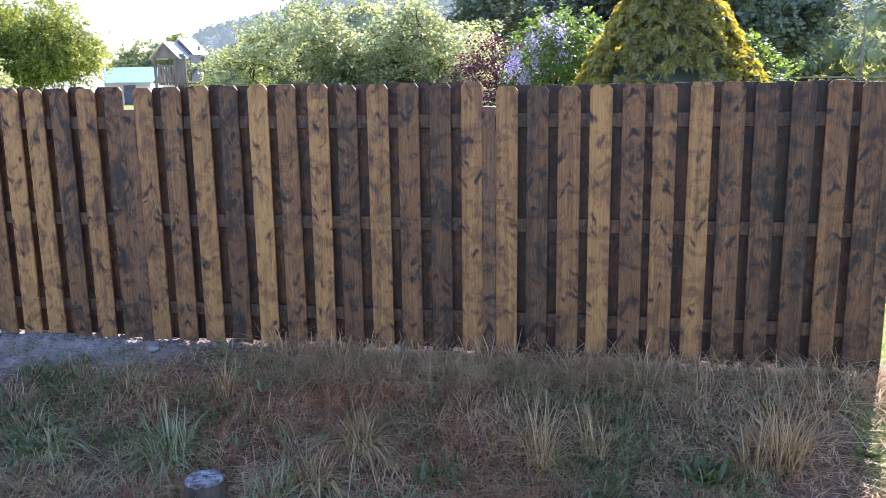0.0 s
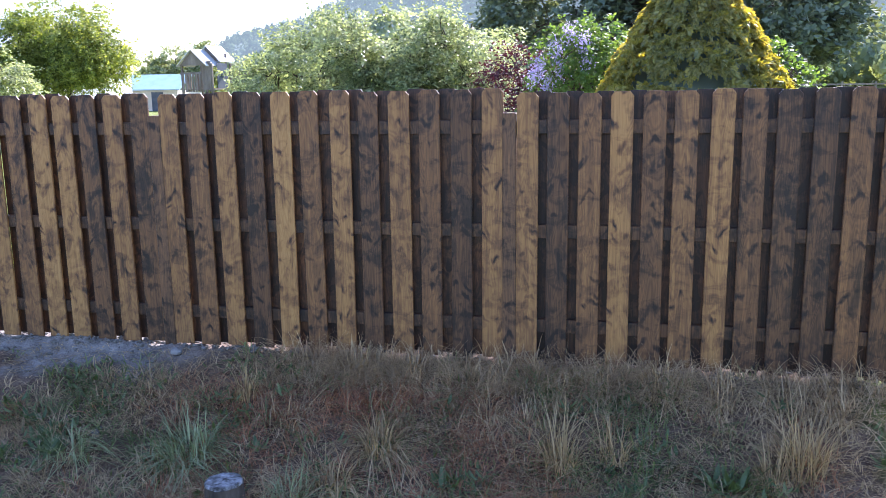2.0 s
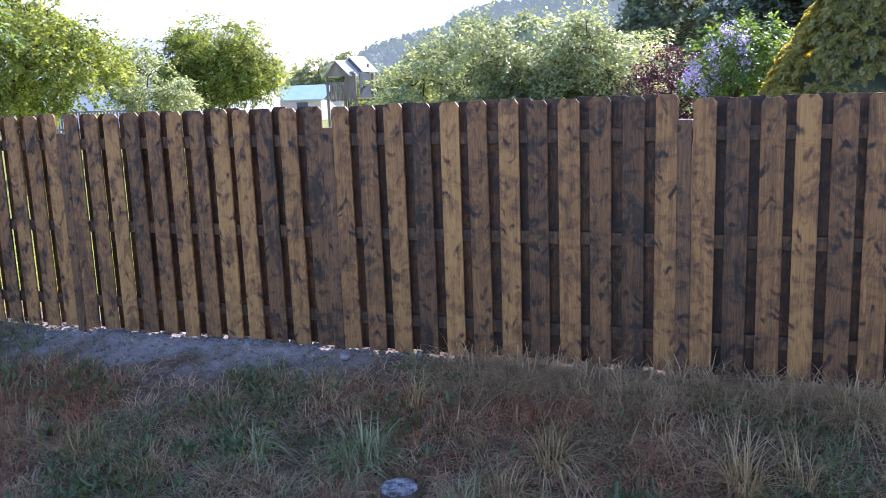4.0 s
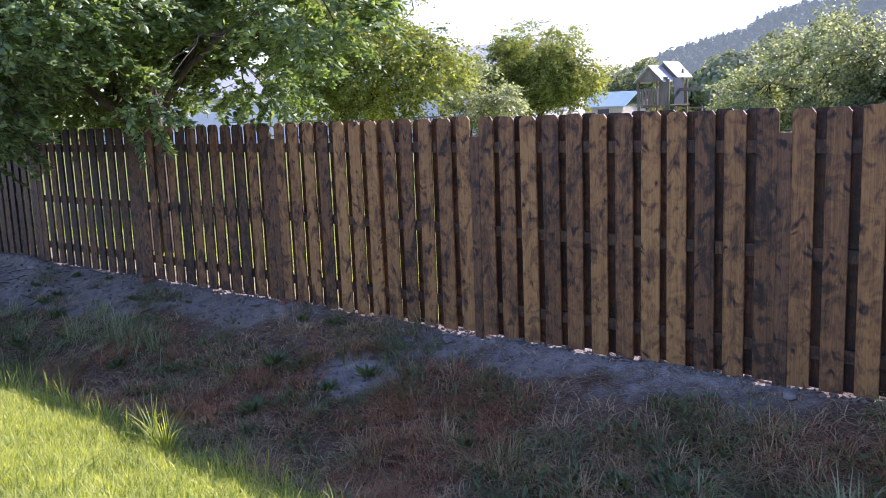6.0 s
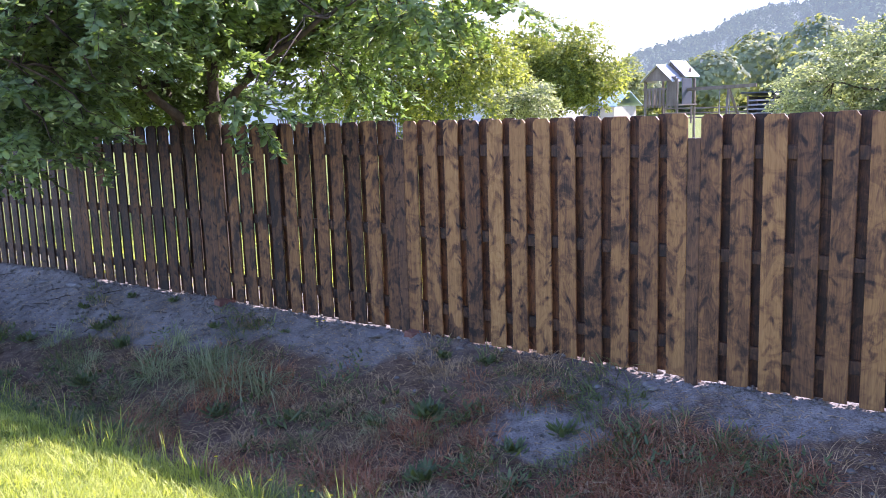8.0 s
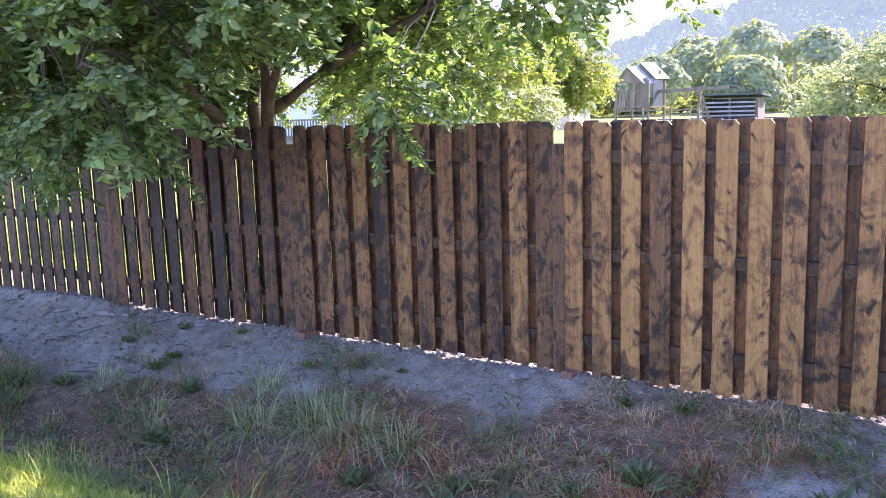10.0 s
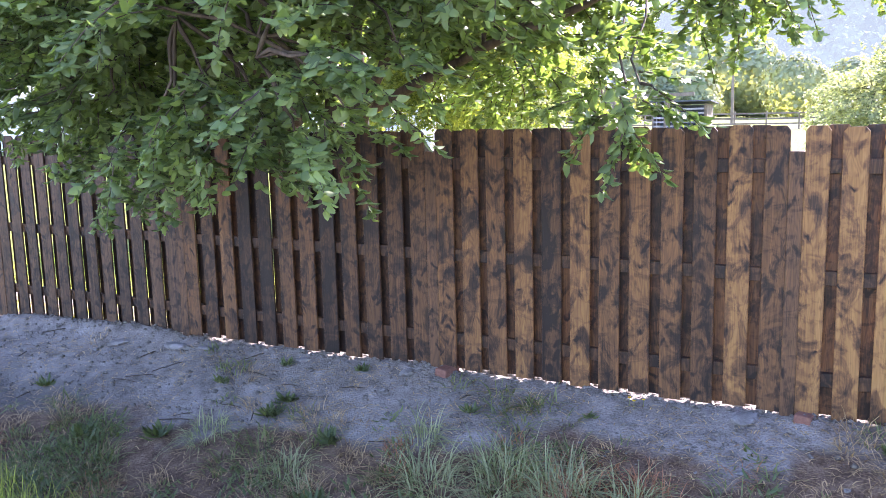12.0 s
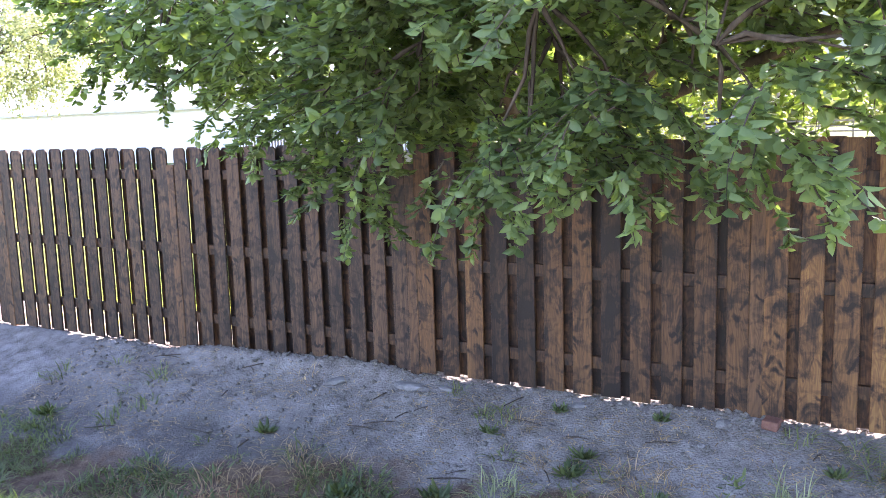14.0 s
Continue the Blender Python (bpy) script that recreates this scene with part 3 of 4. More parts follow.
make_tree("tree", "large broad-leaved tree with drooping green branches overhanging the fence",
          [[(-12.35, 6.9, 0), (-12.3, 6.85, 1.6), (-12.0, 6.6, 3.0), (-11.2, 6.0, 4.6)], [(-13.0, 6.95, 0), (-13.05, 6.9, 1.8), (-13.4, 6.7, 3.2), (-13.6, 6.0, 4.8)],
           [(-12.65, 7.1, 0), (-12.7, 7.1, 2.0), (-12.6, 7.3, 3.4), (-12.3, 7.4, 5.0)], [(-12.2, 6.8, 1.7), (-11.5, 6.3, 2.6), (-10.5, 5.0, 3.3), (-10.0, 4.0, 3.4)], [(-12.9, 6.8, 1.9), (-12.9, 5.6, 2.9), (-12.2, 4.2, 3.3)], [(-12.1, 6.8, 2.0), (-10.6, 6.2, 2.45), (-9.4, 5.9, 2.8), (-8.9, 5.85, 2.9)]],
          [(-11.9, 4.1, 2.4, 1.2, 0.8, 0.9), (-10.6, 3.6, 2.3, 0.8, 0.6, 0.75), (-9.75, 4.6, 3.15, 0.75, 0.8, 0.4), (-9.05, 4.6, 2.1, 0.2, 0.25, 0.33), (-13.3, 4.8, 2.4, 1.1, 0.8, 0.6), (-14.8, 4.8, 2.95, 1.1, 0.9, 0.5), (-13.5, 5.0, 1.6, 0.4, 0.25, 0.35),
           (-11.3, 3.8, 2.75, 1.5, 0.8, 0.65), (-12.8, 3.9, 2.85, 1.2, 0.8, 0.6), (-9.9, 3.9, 2.95, 1.0, 0.8, 0.55), (-12.2, 6.5, 3.4, 2.2, 1.2, 0.8), (-14.2, 6.8, 2.8, 1.6, 1.3, 1.1), (-10.6, 6.4, 3.3, 1.1, 1.1, 0.75), (-12.8, 6.2, 4.0, 2.3, 1.7, 0.8),
           (-10.8, 6.0, 3.7, 1.5, 1.3, 0.7), (-8.8, 6.7, 3.1, 1.2, 0.9, 0.55), (-13.9, 7.6, 2.3, 1.2, 0.6, 0.6), (-10.6, 7.2, 2.5, 1.05, 0.8, 0.55), (-15.7, 6.7, 3.1, 1.2, 1.2, 0.8)],
          4300, 34, 0.084, LEAF_NEAR, 3, 0.22, -0.22, 0.36, 0.72, shell=0.35, full=True, branches=420, trunk_r=0.10)
make_tree("tree", "yellow-green sunlit fruit tree in the yard", [[(-15.4, 14.2, 0), (-15.3, 14.2, 1.5), (-14.6, 14, 3.0)], [(-15.4, 14.2, 1.0), (-16.3, 14.1, 2.2), (-17.0, 14, 2.9)]],
          [(-14.6, 14, 2.9, 1.7, 1.6, 1.0), (-16.2, 14.2, 3.3, 1.7, 1.5, 1.2), (-13.6, 14.1, 2.5, 0.9, 1.1, 0.7), (-15.2, 14.0, 3.9, 1.5, 1.4, 0.8), (-15.8, 14.3, 2.3, 1.9, 1.2, 0.7)], 1900, 30, 0.085, LEAF_YELLOW, 5, 0.3, -0.05, 0.5, 0.3, "yard trees", branches=160, trunk_r=0.12)
make_tree("tree", "round green fruit tree with forked trunk", [[(-19.5, 27, 0), (-19.5, 27, 1.4), (-19.2, 27, 3.4)], [(-19.5, 27, 1.0), (-18.3, 27, 2.3), (-17.4, 27, 3.0)]],
          [(-18.9, 27, 4.0, 1.6, 1.6, 1.0), (-20.0, 27, 3.3, 1.2, 1.5, 1.1), (-18.0, 27, 3.2, 1.2, 1.5, 0.95), (-17.6, 27, 2.5, 0.8, 1.1, 0.55), (-20.4, 27, 2.5, 0.8, 1.2, 0.6), (-18.9, 27, 3.0, 1.8, 1.5, 0.7), (-20.7, 27, 1.9, 0.7, 1.0, 0.5), (-19.4, 27, 2.1, 0.8, 1.0, 0.5)], 2300, 28, 0.105, LEAF_YELLOW, 8, 0.3, -0.08, 0.6, 0.3, "yard trees", shell=0.25, trunk_r=0.16)
make_tree("tree", "small pale green fruit tree standing between two larger ones", [[(-16.8, 20, 0), (-16.8, 20, 1.3), (-16.5, 20, 2.6)]],
          [(-16.6, 20, 2.5, 1.2, 1.1, 0.9), (-17.3, 20, 3.0, 0.8, 0.9, 0.6), (-16.0, 20, 1.9, 0.8, 0.9, 0.5)], 620, 28, 0.085, LEAF_APPLE, 28, 0.3, -0.1, 0.45, 0.3, "yard trees", branches=60, trunk_r=0.08)
make_tree("tree", "pale backlit tree beside the white house", [[(-35.0, 16.0, 0), (-34.6, 16.0, 3.0), (-33.4, 15.8, 4.8)]],
          [(-32.4, 15.8, 4.6, 2.4, 1.9, 1.6), (-30.4, 15.6, 4.4, 1.5, 1.5, 1.1), (-34.4, 16.0, 4.8, 2.2, 1.9, 1.5)], 1100, 22, 0.11, LEAF_APPLE, 18, 0.3, -0.12, 0.6, 0.3, "yard trees", trunk_r=0.15)
make_tree("tree", "wide spreading orchard tree with pale green leaves", [[(-5.4, 20, 0), (-5.4, 20, 1.2), (-6.2, 20, 2.4)], [(-5.4, 20, 0.9), (-4.2, 20, 2.2), (-3.6, 20, 2.7)], [(-5.4, 20, 1.0), (-7.2, 20, 2.0), (-8.2, 20, 2.2)]],
          [(-6.2, 20, 2.6, 1.9, 1.9, 1.15), (-4.1, 20, 2.4, 1.6, 1.8, 1.2), (-8.0, 20, 1.9, 1.3, 1.5, 0.9), (-5.4, 20.2, 2.7, 1.8, 1.6, 0.9), (-5.8, 20, 1.6, 3.0, 1.5, 0.7)], 3200, 34, 0.085, LEAF_APPLE, 9, 0.25, -0.1, 0.5, 0.3, "yard trees", shell=0.25, branches=170, trunk_r=0.13)
make_tree("tree", "dense dark evergreen tree behind the garden", [[(3.5, 34, 0), (3.5, 34, 8)]],
          [(3.5, 34, 4.5, 4.2, 3, 3.2), (0.2, 36, 4.0, 3.5, 3, 3.0), (-2.5, 37, 4.6, 3.0, 2.5, 3.0), (6.2, 34, 4.6, 1.9, 2, 1.6), (3, 35, 8, 3.0, 3, 3)], 3000, 26, 0.27, LEAF_DARK, 12, 0.1, -0.12, 1.1, 0.2, "yard trees", trunk_r=0.3)
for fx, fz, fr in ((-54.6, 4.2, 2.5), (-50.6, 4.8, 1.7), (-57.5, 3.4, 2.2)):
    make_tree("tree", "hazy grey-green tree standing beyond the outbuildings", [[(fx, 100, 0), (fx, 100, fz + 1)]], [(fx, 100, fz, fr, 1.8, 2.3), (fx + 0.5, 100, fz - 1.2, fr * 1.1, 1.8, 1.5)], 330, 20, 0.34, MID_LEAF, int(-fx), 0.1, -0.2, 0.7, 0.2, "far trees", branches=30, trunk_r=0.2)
make_tree("shrub", "purple-red leaved shrub behind the fence", [[(-1.7, 15.2, 0), (-1.7, 15.2, 1.2)]], [(-1.75, 15.2, 1.7, 0.75, 0.7, 0.75), (-1.15, 15.2, 1.6, 0.6, 0.6, 0.6)], 620, 22, 0.055, LEAF_RED, 14, 0.3, -0.3, 0.35, 0.3, "garden shrubs", trunk_r=0.04, branches=60)
make_tree("shrub", "lilac bush with fresh green leaves", [[(-0.7, 14, 0), (-0.7, 14, 1.6)]], [(-0.75, 14, 1.9, 0.65, 0.6, 0.85), (-0.35, 14.2, 2.2, 0.5, 0.5, 0.7)], 420, 20, 0.075, LEAF_LILAC, 15, 0.3, -0.25, 0.35, 0.3, "garden shrubs", trunk_r=0.04, branches=60)
make_tree("shrub", "small light green shrub beside the golden conifer", [[(2.15, 13, 0), (2.15, 13, 1.4)]], [(2.2, 13, 1.7, 0.42, 0.4, 0.65)], 70, 16, 0.09, LEAF_LILAC, 16, 0.1, -0.3, 0.3, 0.3, "garden shrubs", trunk_r=0.03, branches=40)


def make_conifer():
    """Broad cone of upright feathery sprays."""
    root = new("golden_conifer")
    root.location = (0.9, 12, 0)
    rn = np.random.default_rng(21)
    v, f = tube([(0, 0, 0), (0, 0, 2.0), (0, 0, 3.9)], [0.12, 0.08, 0.02], 8)
    part("trunk", np_mesh("trunk", [tuple(k) for k in v], f, BARK, True), BARK, root)
    # Added dark cone hidden by the sprays, stops sun shining through
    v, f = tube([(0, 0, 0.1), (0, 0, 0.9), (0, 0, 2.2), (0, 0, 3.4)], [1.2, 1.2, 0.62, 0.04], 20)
    part("light_block_core", np_mesh("light_block_core", [tuple(k) for k in v], f, LEAF_DARK, True), LEAF_DARK, root, "added dark cone core that blocks light through the crown")
    P, A, S, L = [], [], [], []
    for _ in range(2400):      # feathery sprays that rise from the body and nod over at their tips
        z = 0.9 + 2.65 * rn.random() ** 1.3 if rn.random() < 0.88 else rn.uniform(0.1, 0.9)
        a = rn.uniform(0, 2 * np.pi)
        r = min(0.6 * (3.7 - z), 1.58) * (0.86 + 0.16 * rn.random()) + 0.01
        out, side = np.array([np.cos(a), np.sin(a), 0]), np.array([-np.sin(a), np.cos(a), 0])
        k, size = 75, rn.uniform(0.16, 0.32)
        t = rn.random(k)[:, None]
        fan = (rn.random(k)[:, None] - 0.5) * 0.55 * np.sin(np.pi * np.clip(t + 0.12, 0, 1))
        lean = rn.normal() * 0.3
        P.append(out * r + np.array([0, 0, z]) + size * (out * (0.55 * t - 0.25) + side * (fan + lean * t) + np.array([[0, 0, 1.0]]) * (0.75 * t - 0.85 * t * t)) + rn.normal(size=(k, 3)) * 0.006)
        A.append(unit(out * 0.55 + side * (fan * 1.6 + lean) + np.array([[0, 0, 1.0]]) * (0.75 - 1.7 * t) + rn.normal(size=(k, 3)) * 0.22))
        S.append(unit(np.cross(A[-1], out + rn.normal(size=(k, 3)) * 0.5)))
        L.append(0.075 * rn.uniform(0.6, 1.2, k))
    P, A, S, L = (np.concatenate(q) for q in (P, A, S, L))
    part("crown", leaves_mesh("crown", P, A, S, L, L * 0.4, THUJA, 0.2, False), THUJA, root)
    tagged(root, "broad cone-shaped golden-green conifer with feathery upright sprays", "tree")


make_conifer()


def lilac_flowers():
    rn = np.random.default_rng(5)
    for i, (x, z) in enumerate([(-1.25, 2.1), (-1.0, 2.35), (-1.15, 1.85), (-0.95, 2.0), (-0.8, 2.6), (-0.6, 2.45), (-1.35, 1.95), (-1.1, 1.6), (-0.55, 2.2)]):
        k = 140
        u = rn.normal(size=(k, 3)) * np.array([0.055, 0.055, 0.09])
        ax = unit(rn.normal(size=(k, 3)))
        sd = unit(np.cross(ax, rn.normal(size=(k, 3))))
        ob = new("lilac_flower", leaves_mesh("lilac_flower", u, ax, sd, np.full(k, 0.035), np.full(k, 0.03), FLOWER, 0.1, False))
        ob.location = (x, 13.45, z)
        tagged(ob, "pale purple lilac flower cluster", "flower", "lilac flowers", "stuff")


lilac_flowers()

# ---- buildings in the yard ----


def play_tower():
    root = new("play_tower")
    root.location = (-20.2, 40, 0)
    root.rotation_euler = (0, 0, radians(-8))
    w, d, floor_z, eave = 0.85, 0.8, 1.75, 2.95
    for sx in (-1, 1):
        for sy in (-1, 1):
            part("post", boxed(sx * w - 0.05, sy * d - 0.05, 0, sx * w + 0.05, sy * d + 0.05, eave, bevel=0.008), PLANK, root)
    part("deck", boxed(-w - 0.1, -d - 0.1, floor_z - 0.06, w + 0.1, d + 0.1, floor_z), PLANK, root)
    for i in range(9):
        x = -w + 0.08 + i * (2 * w - 0.16) / 8
        part("rail_slat", boxed(x - 0.05, -d - 0.08, floor_z - 0.15, x + 0.05, -d - 0.055, floor_z + 0.75), PLANK, root)
    for i in range(7):
        y = -d + 0.15 + i * 0.2
        part("rail_slat", boxed(-w - 0.08, y - 0.05, floor_z - 0.15, -w - 0.055, y + 0.05, floor_z + 0.75), PLANK, root)
    part("top_rail", boxed(-w - 0.1, -d - 0.06, floor_z + 0.68, w * 0.35, -d - 0.02, floor_z + 0.78), PLANK, root)

    def gable(x0, x1, y0, y1, z0, rise, lab):
        bm = bmesh.new()
        cx = (x0 + x1) / 2
        for s in (-1, 1):
            e = x0 if s < 0 else x1
            o = 0.12 * s
            pts = [(e + o, y0, z0 - 0.1), (cx, y0, z0 + rise), (cx, y1, z0 + rise), (e + o, y1, z0 - 0.1)]
            lo = [bm.verts.new(p) for p in pts]
            hi = [bm.verts.new((p[0], p[1], p[2] + 0.05)) for p in pts]
            bm.faces.new(lo), bm.faces.new(hi[::-1])
            for i in range(4):
                bm.faces.new((lo[i], lo[(i + 1) % 4], hi[(i + 1) % 4], hi[i]))
        bmesh.ops.recalc_face_normals(bm, faces=bm.faces)
        part("roof", bm, SHINGLE, root, lab)
        bm = bmesh.new()
        a = [bm.verts.new(p) for p in ((x0, y0 + 0.12, z0 - 0.05), (x1, y0 + 0.12, z0 - 0.05), (cx, y0 + 0.12, z0 + rise - 0.03))]
        b = [bm.verts.new((v.co.x, v.co.y + 0.03, v.co.z)) for v in a]
        bm.faces.new(a), bm.faces.new(b[::-1])
        for i in range(3):
            bm.faces.new((a[i], a[(i + 1) % 3], b[(i + 1) % 3], b[i]))
        part("gable_panel", bm, PLANK, root)

    gable(-w, w * 0.75, -d - 0.3, d * 0.5, eave - 0.05, 0.68, "pale shingled gable roof")
    gable(-w * 0.72, w * 0.86, -d * 0.1, d + 0.5, eave + 0.16, 0.66, "pale raised second gable roof")
    for sx in (-0.62, 0.76):
        part("roof_post", boxed(sx * w - 0.04, d - 0.1, floor_z, sx * w + 0.04, d - 0.02, eave + 0.5), PLANK, root)
    part("wall_panel", boxed(w * 0.42, -d - 0.07, floor_z, w * 0.98, -d - 0.02, floor_z + 1.3), PLANK, root)
    part("door_gap_panel", boxed(w + 0.06, -d * 0.6, floor_z, w + 0.09, d * 0.5, floor_z + 1.2), SHADOW_GREY, root, "dark grey panel across the side door gap")
    part("swing_beam", beam((w, 0, 2.42), (w + 3.3, 0.4, 2.5), 0.12, 0.16, 0.01), PLANK, root)
    for s in (-1, 1):
        part("swing_leg", beam((w + 2.0, 0.3, 2.45), (w + 2.4, 0.3 + s * 1.1, 0), 0.1, 0.1, 0.008), PLANK, root)
    for x in (1.6, 2.1):
        part("swing_chain", beam((w + x, 0.25, 2.35), (w + x, 0.25, 0.55), 0.02, 0.02), STEEL, root)
    part("swing_seat", boxed(w + 1.58, 0.15, 0.5, w + 2.12, 0.35, 0.54, bevel=0.01), SHADOW_GREY, root)
    for i in range(5):
        bm = bmesh.new()
        box(bm, w * 0.55, -d - 0.5 + i * 0.08, 0.2 + i * 0.26, w * 0.95, -d - 0.42 + i * 0.08, 0.26 + i * 0.26)
        part("rung", bm, PLANK, root)
    tagged(root, "weathered wooden play tower with two pale gable roofs and swing beam", "play tower")


play_tower()


def run_in_shed():
    root = new("field_shed")
    root.location = (-21.7, 63, 0)
    part("back_wall", boxed(-1.9, 1.0, 0, 1.9, 1.08, 2.0), SHADOW_GREY, root)
    for x in (-1.9, 1.82):
        part("side_wall", boxed(x, -1.0, 0, x + 0.08, 0.99, 2.05), PLANK, root)
    for x in (-1.85, 0.0, 1.8):
        part("post", boxed(x - 0.06, -1.12, 0, x + 0.06, -1.01, 2.1), PLANK, root)
    for i in range(5):
        part("side_board", boxed(-1.78, -1.2, 0.5 + i * 0.3, 1.73, -1.16, 0.62 + i * 0.3), STEEL, root)
    bm = boxed(-2.25, -1.5, -0.04, 2.25, 1.4, 0.05, m=pose(0, 0, 2.2, -4, 0, 0))
    part("roof", bm, SHADOW_GREY, root, "flat dark sloping roof")
    tagged(root, "small open-fronted grey field shed with flat dark roof", "shed")


run_in_shed()


def white_house():
    root = new("house")
    root.location = (-36, 38, 0)
    x0, x1, y0, y1, h = -34.0, 7.4, 0.0, 9.0, 3.2
    bm = bmesh.new()
    box(bm, x0, y0, 0, x1, y1, h)
    part("wall", bm, SIDING, root)
    for i in range(15):
        z = 0.15 + i * 0.21
        part("siding_board", boxed(x0 - 0.02, y0 - 0.035, z, x1 + 0.02, y0 - 0.004, z + 0.19), SIDING, root)
    bm = bmesh.new()
    pts = [(x0 - 0.5, y0 - 0.6, h), (x1 + 0.5, y0 - 0.6, h), (x1 + 0.5, (y0 + y1) / 2, h + 2.35), (x0 - 0.5, (y0 + y1) / 2, h + 2.35), (x0 - 0.5, y1 + 0.6, h), (x1 + 0.5, y1 + 0.6, h)]
    lo = [bm.verts.new(p) for p in pts]
    hi = [bm.verts.new((p[0], p[1], p[2] + 0.14)) for p in pts]
    for q in ((0, 1, 2, 3), (3, 2, 5, 4)):
        bm.faces.new([lo[i] for i in q][::-1]), bm.faces.new([hi[i] for i in q])
    for a, b in ((0, 1), (1, 2), (2, 5), (5, 4), (4, 3), (3, 0)):
        bm.faces.new((lo[a], lo[b], hi[b], hi[a]))
    bmesh.ops.recalc_face_normals(bm, faces=bm.faces)
    part("roof", bm, SHINGLE, root, "pale grey low-pitched roof")
    for wx in (-2, 3.2):
        win = part("window", boxed(wx, y0 - 0.09, 1.1, wx + 1.3, y0 - 0.045, 2.3), SIDING, root)
        part("pane", boxed(wx + 0.08, y0 - 0.11, 1.18, wx + 1.22, y0 - 0.095, 2.22), glass, win)
    # deck with picket railing in front
    part("deck", boxed(-6.5, -3.0, 0.5, 7.0, -0.1, 0.62), PLANK, root)
    part("deck_rail", boxed(-6.5, -3.0, 1.5, 7.0, -2.92, 1.58), PLANK, root)
    for i in range(68):
        x = -6.45 + i * 0.2
        part("baluster", boxed(x, -2.98, 0.62, x + 0.07, -2.94, 1.5), PLANK, root)
    tagged(root, "long low white-sided house with pale roof and picket deck", "house")


white_house()


def tin_shed():
    root = new("outbuilding")
    root.location = (-37.3, 62, 0)
    part("wall", boxed(-3.2, 0, 0, 3.4, 4, 1.6), BEIGE, root)
    bm = bmesh.new()
    pts = [(-3.6, -0.4, 1.6), (3.8, -0.4, 1.6), (3.8, 2.0, 2.75), (-3.6, 2.0, 2.75), (-3.6, 4.4, 1.6), (3.8, 4.4, 1.6)]
    lo = [bm.verts.new(p) for p in pts]
    hi = [bm.verts.new((p[0], p[1], p[2] + 0.08)) for p in pts]
    for q in ((0, 1, 2, 3), (3, 2, 5, 4)):
        bm.faces.new([lo[i] for i in q][::-1]), bm.faces.new([hi[i] for i in q])
    for a, b in ((0, 1), (1, 2), (2, 5), (5, 4), (4, 3), (3, 0)):
        bm.faces.new((lo[a], lo[b], hi[b], hi[a]))
    bmesh.ops.recalc_face_normals(bm, faces=bm.faces)
    part("roof", bm, TIN, root, "light blue tin roof")
    part("door", boxed(1.2, -0.05, 0, 2.2, -0.005, 1.45), SHADOW_GREY, root)
    tagged(root, "beige outbuilding with light blue tin roof", "outbuilding")


tin_shed()


def paddock_fence():
    root = new("paddock_fence")
    root.location = (-20, 72, 0)
    for i in range(26):
        x = -14 + i * 2.4
        part("post", boxed(x - 0.06, -0.06, 0, x + 0.06, 0.06, 1.45), PLANK, root)
    for z in (0.45, 0.85, 1.25):
        part("rail", boxed(-14, -0.1, z - 0.06, 46, -0.065, z + 0.06), PLANK, root)
    tagged(root, "long pale wooden post-and-rail paddock fence", "fence")


paddock_fence()


def utility_pole(x, y, h, arm=True):
    root = new("utility_pole")
    root.location = (x, y, 0)
    v, f = tube([(0, 0, 0), (0, 0, h / 2), (0, 0, h)], [0.16, 0.14, 0.11], 10)
    part("pole", np_mesh("pole", [tuple(k) for k in v], f, PLANK, True), PLANK, root)
    if arm:
        part("crossarm", boxed(-1.1, -0.18, h - 0.6, 1.1, -0.06, h - 0.46), PLANK, root)
    for s in (-0.9, 0.0, 0.9) if arm else ():
        part("insulator", boxed(s - 0.05, -0.16, h - 0.46, s + 0.05, -0.08, h - 0.3, bevel=0.02), STEEL, root)
    tagged(root, "tall pale wooden utility pole with crossarm" if arm else "bare weathered wooden pole standing in the field", "utility pole", "utility poles")


utility_pole(33.0, 120, 9.5)
utility_pole(-22.5, 88, 5.6, False)

# ---- plants on the bank ----
r2 = np.random.default_rng(31)


def scatter(n, x0, x1, y0, y1, keep):
    x, y = r2.uniform(x0, x1, n), r2.uniform(y0, y1, n)
    k = keep(x, y) > r2.random(n)
    return x[k], y[k]


def patch(x, y, s, o):
    return 0.5 + 0.5 * np.sin(s * x + o + 1.3 * np.sin(0.7 * s * y)) * np.sin(s * 0.9 * y + 2 * o + 1.1 * np.sin(0.8 * s * x))


def bank_cover(x, y):
    """How thickly the bank is overgrown: thin on the silt, thick towards the east."""
    reach = np.maximum(5.25 - 0.0055 * x * x, 4.0)
    bare = np.clip((y - reach + 0.9 * (patch(x, y, 2.3, 1.0) - 0.5)) * 3 + 0.5, 0, 1) * np.clip((-2.6 - x) * 1.2, 0, 1)
    bare = bare * (1 - 0.8 * np.clip(1 - (0.9 * (x + 7.0)) ** 2, 0, 1))
    spot = np.clip((0.5 - np.hypot(x + 6.35, 1.7 * (y - 4.72))) * 6, 0, 1)
    return 1 - 0.97 * np.maximum(bare, spot)


def stuff(name, me, label, cat):
    return tagged(new(name, me), label, cat, kind="stuff")




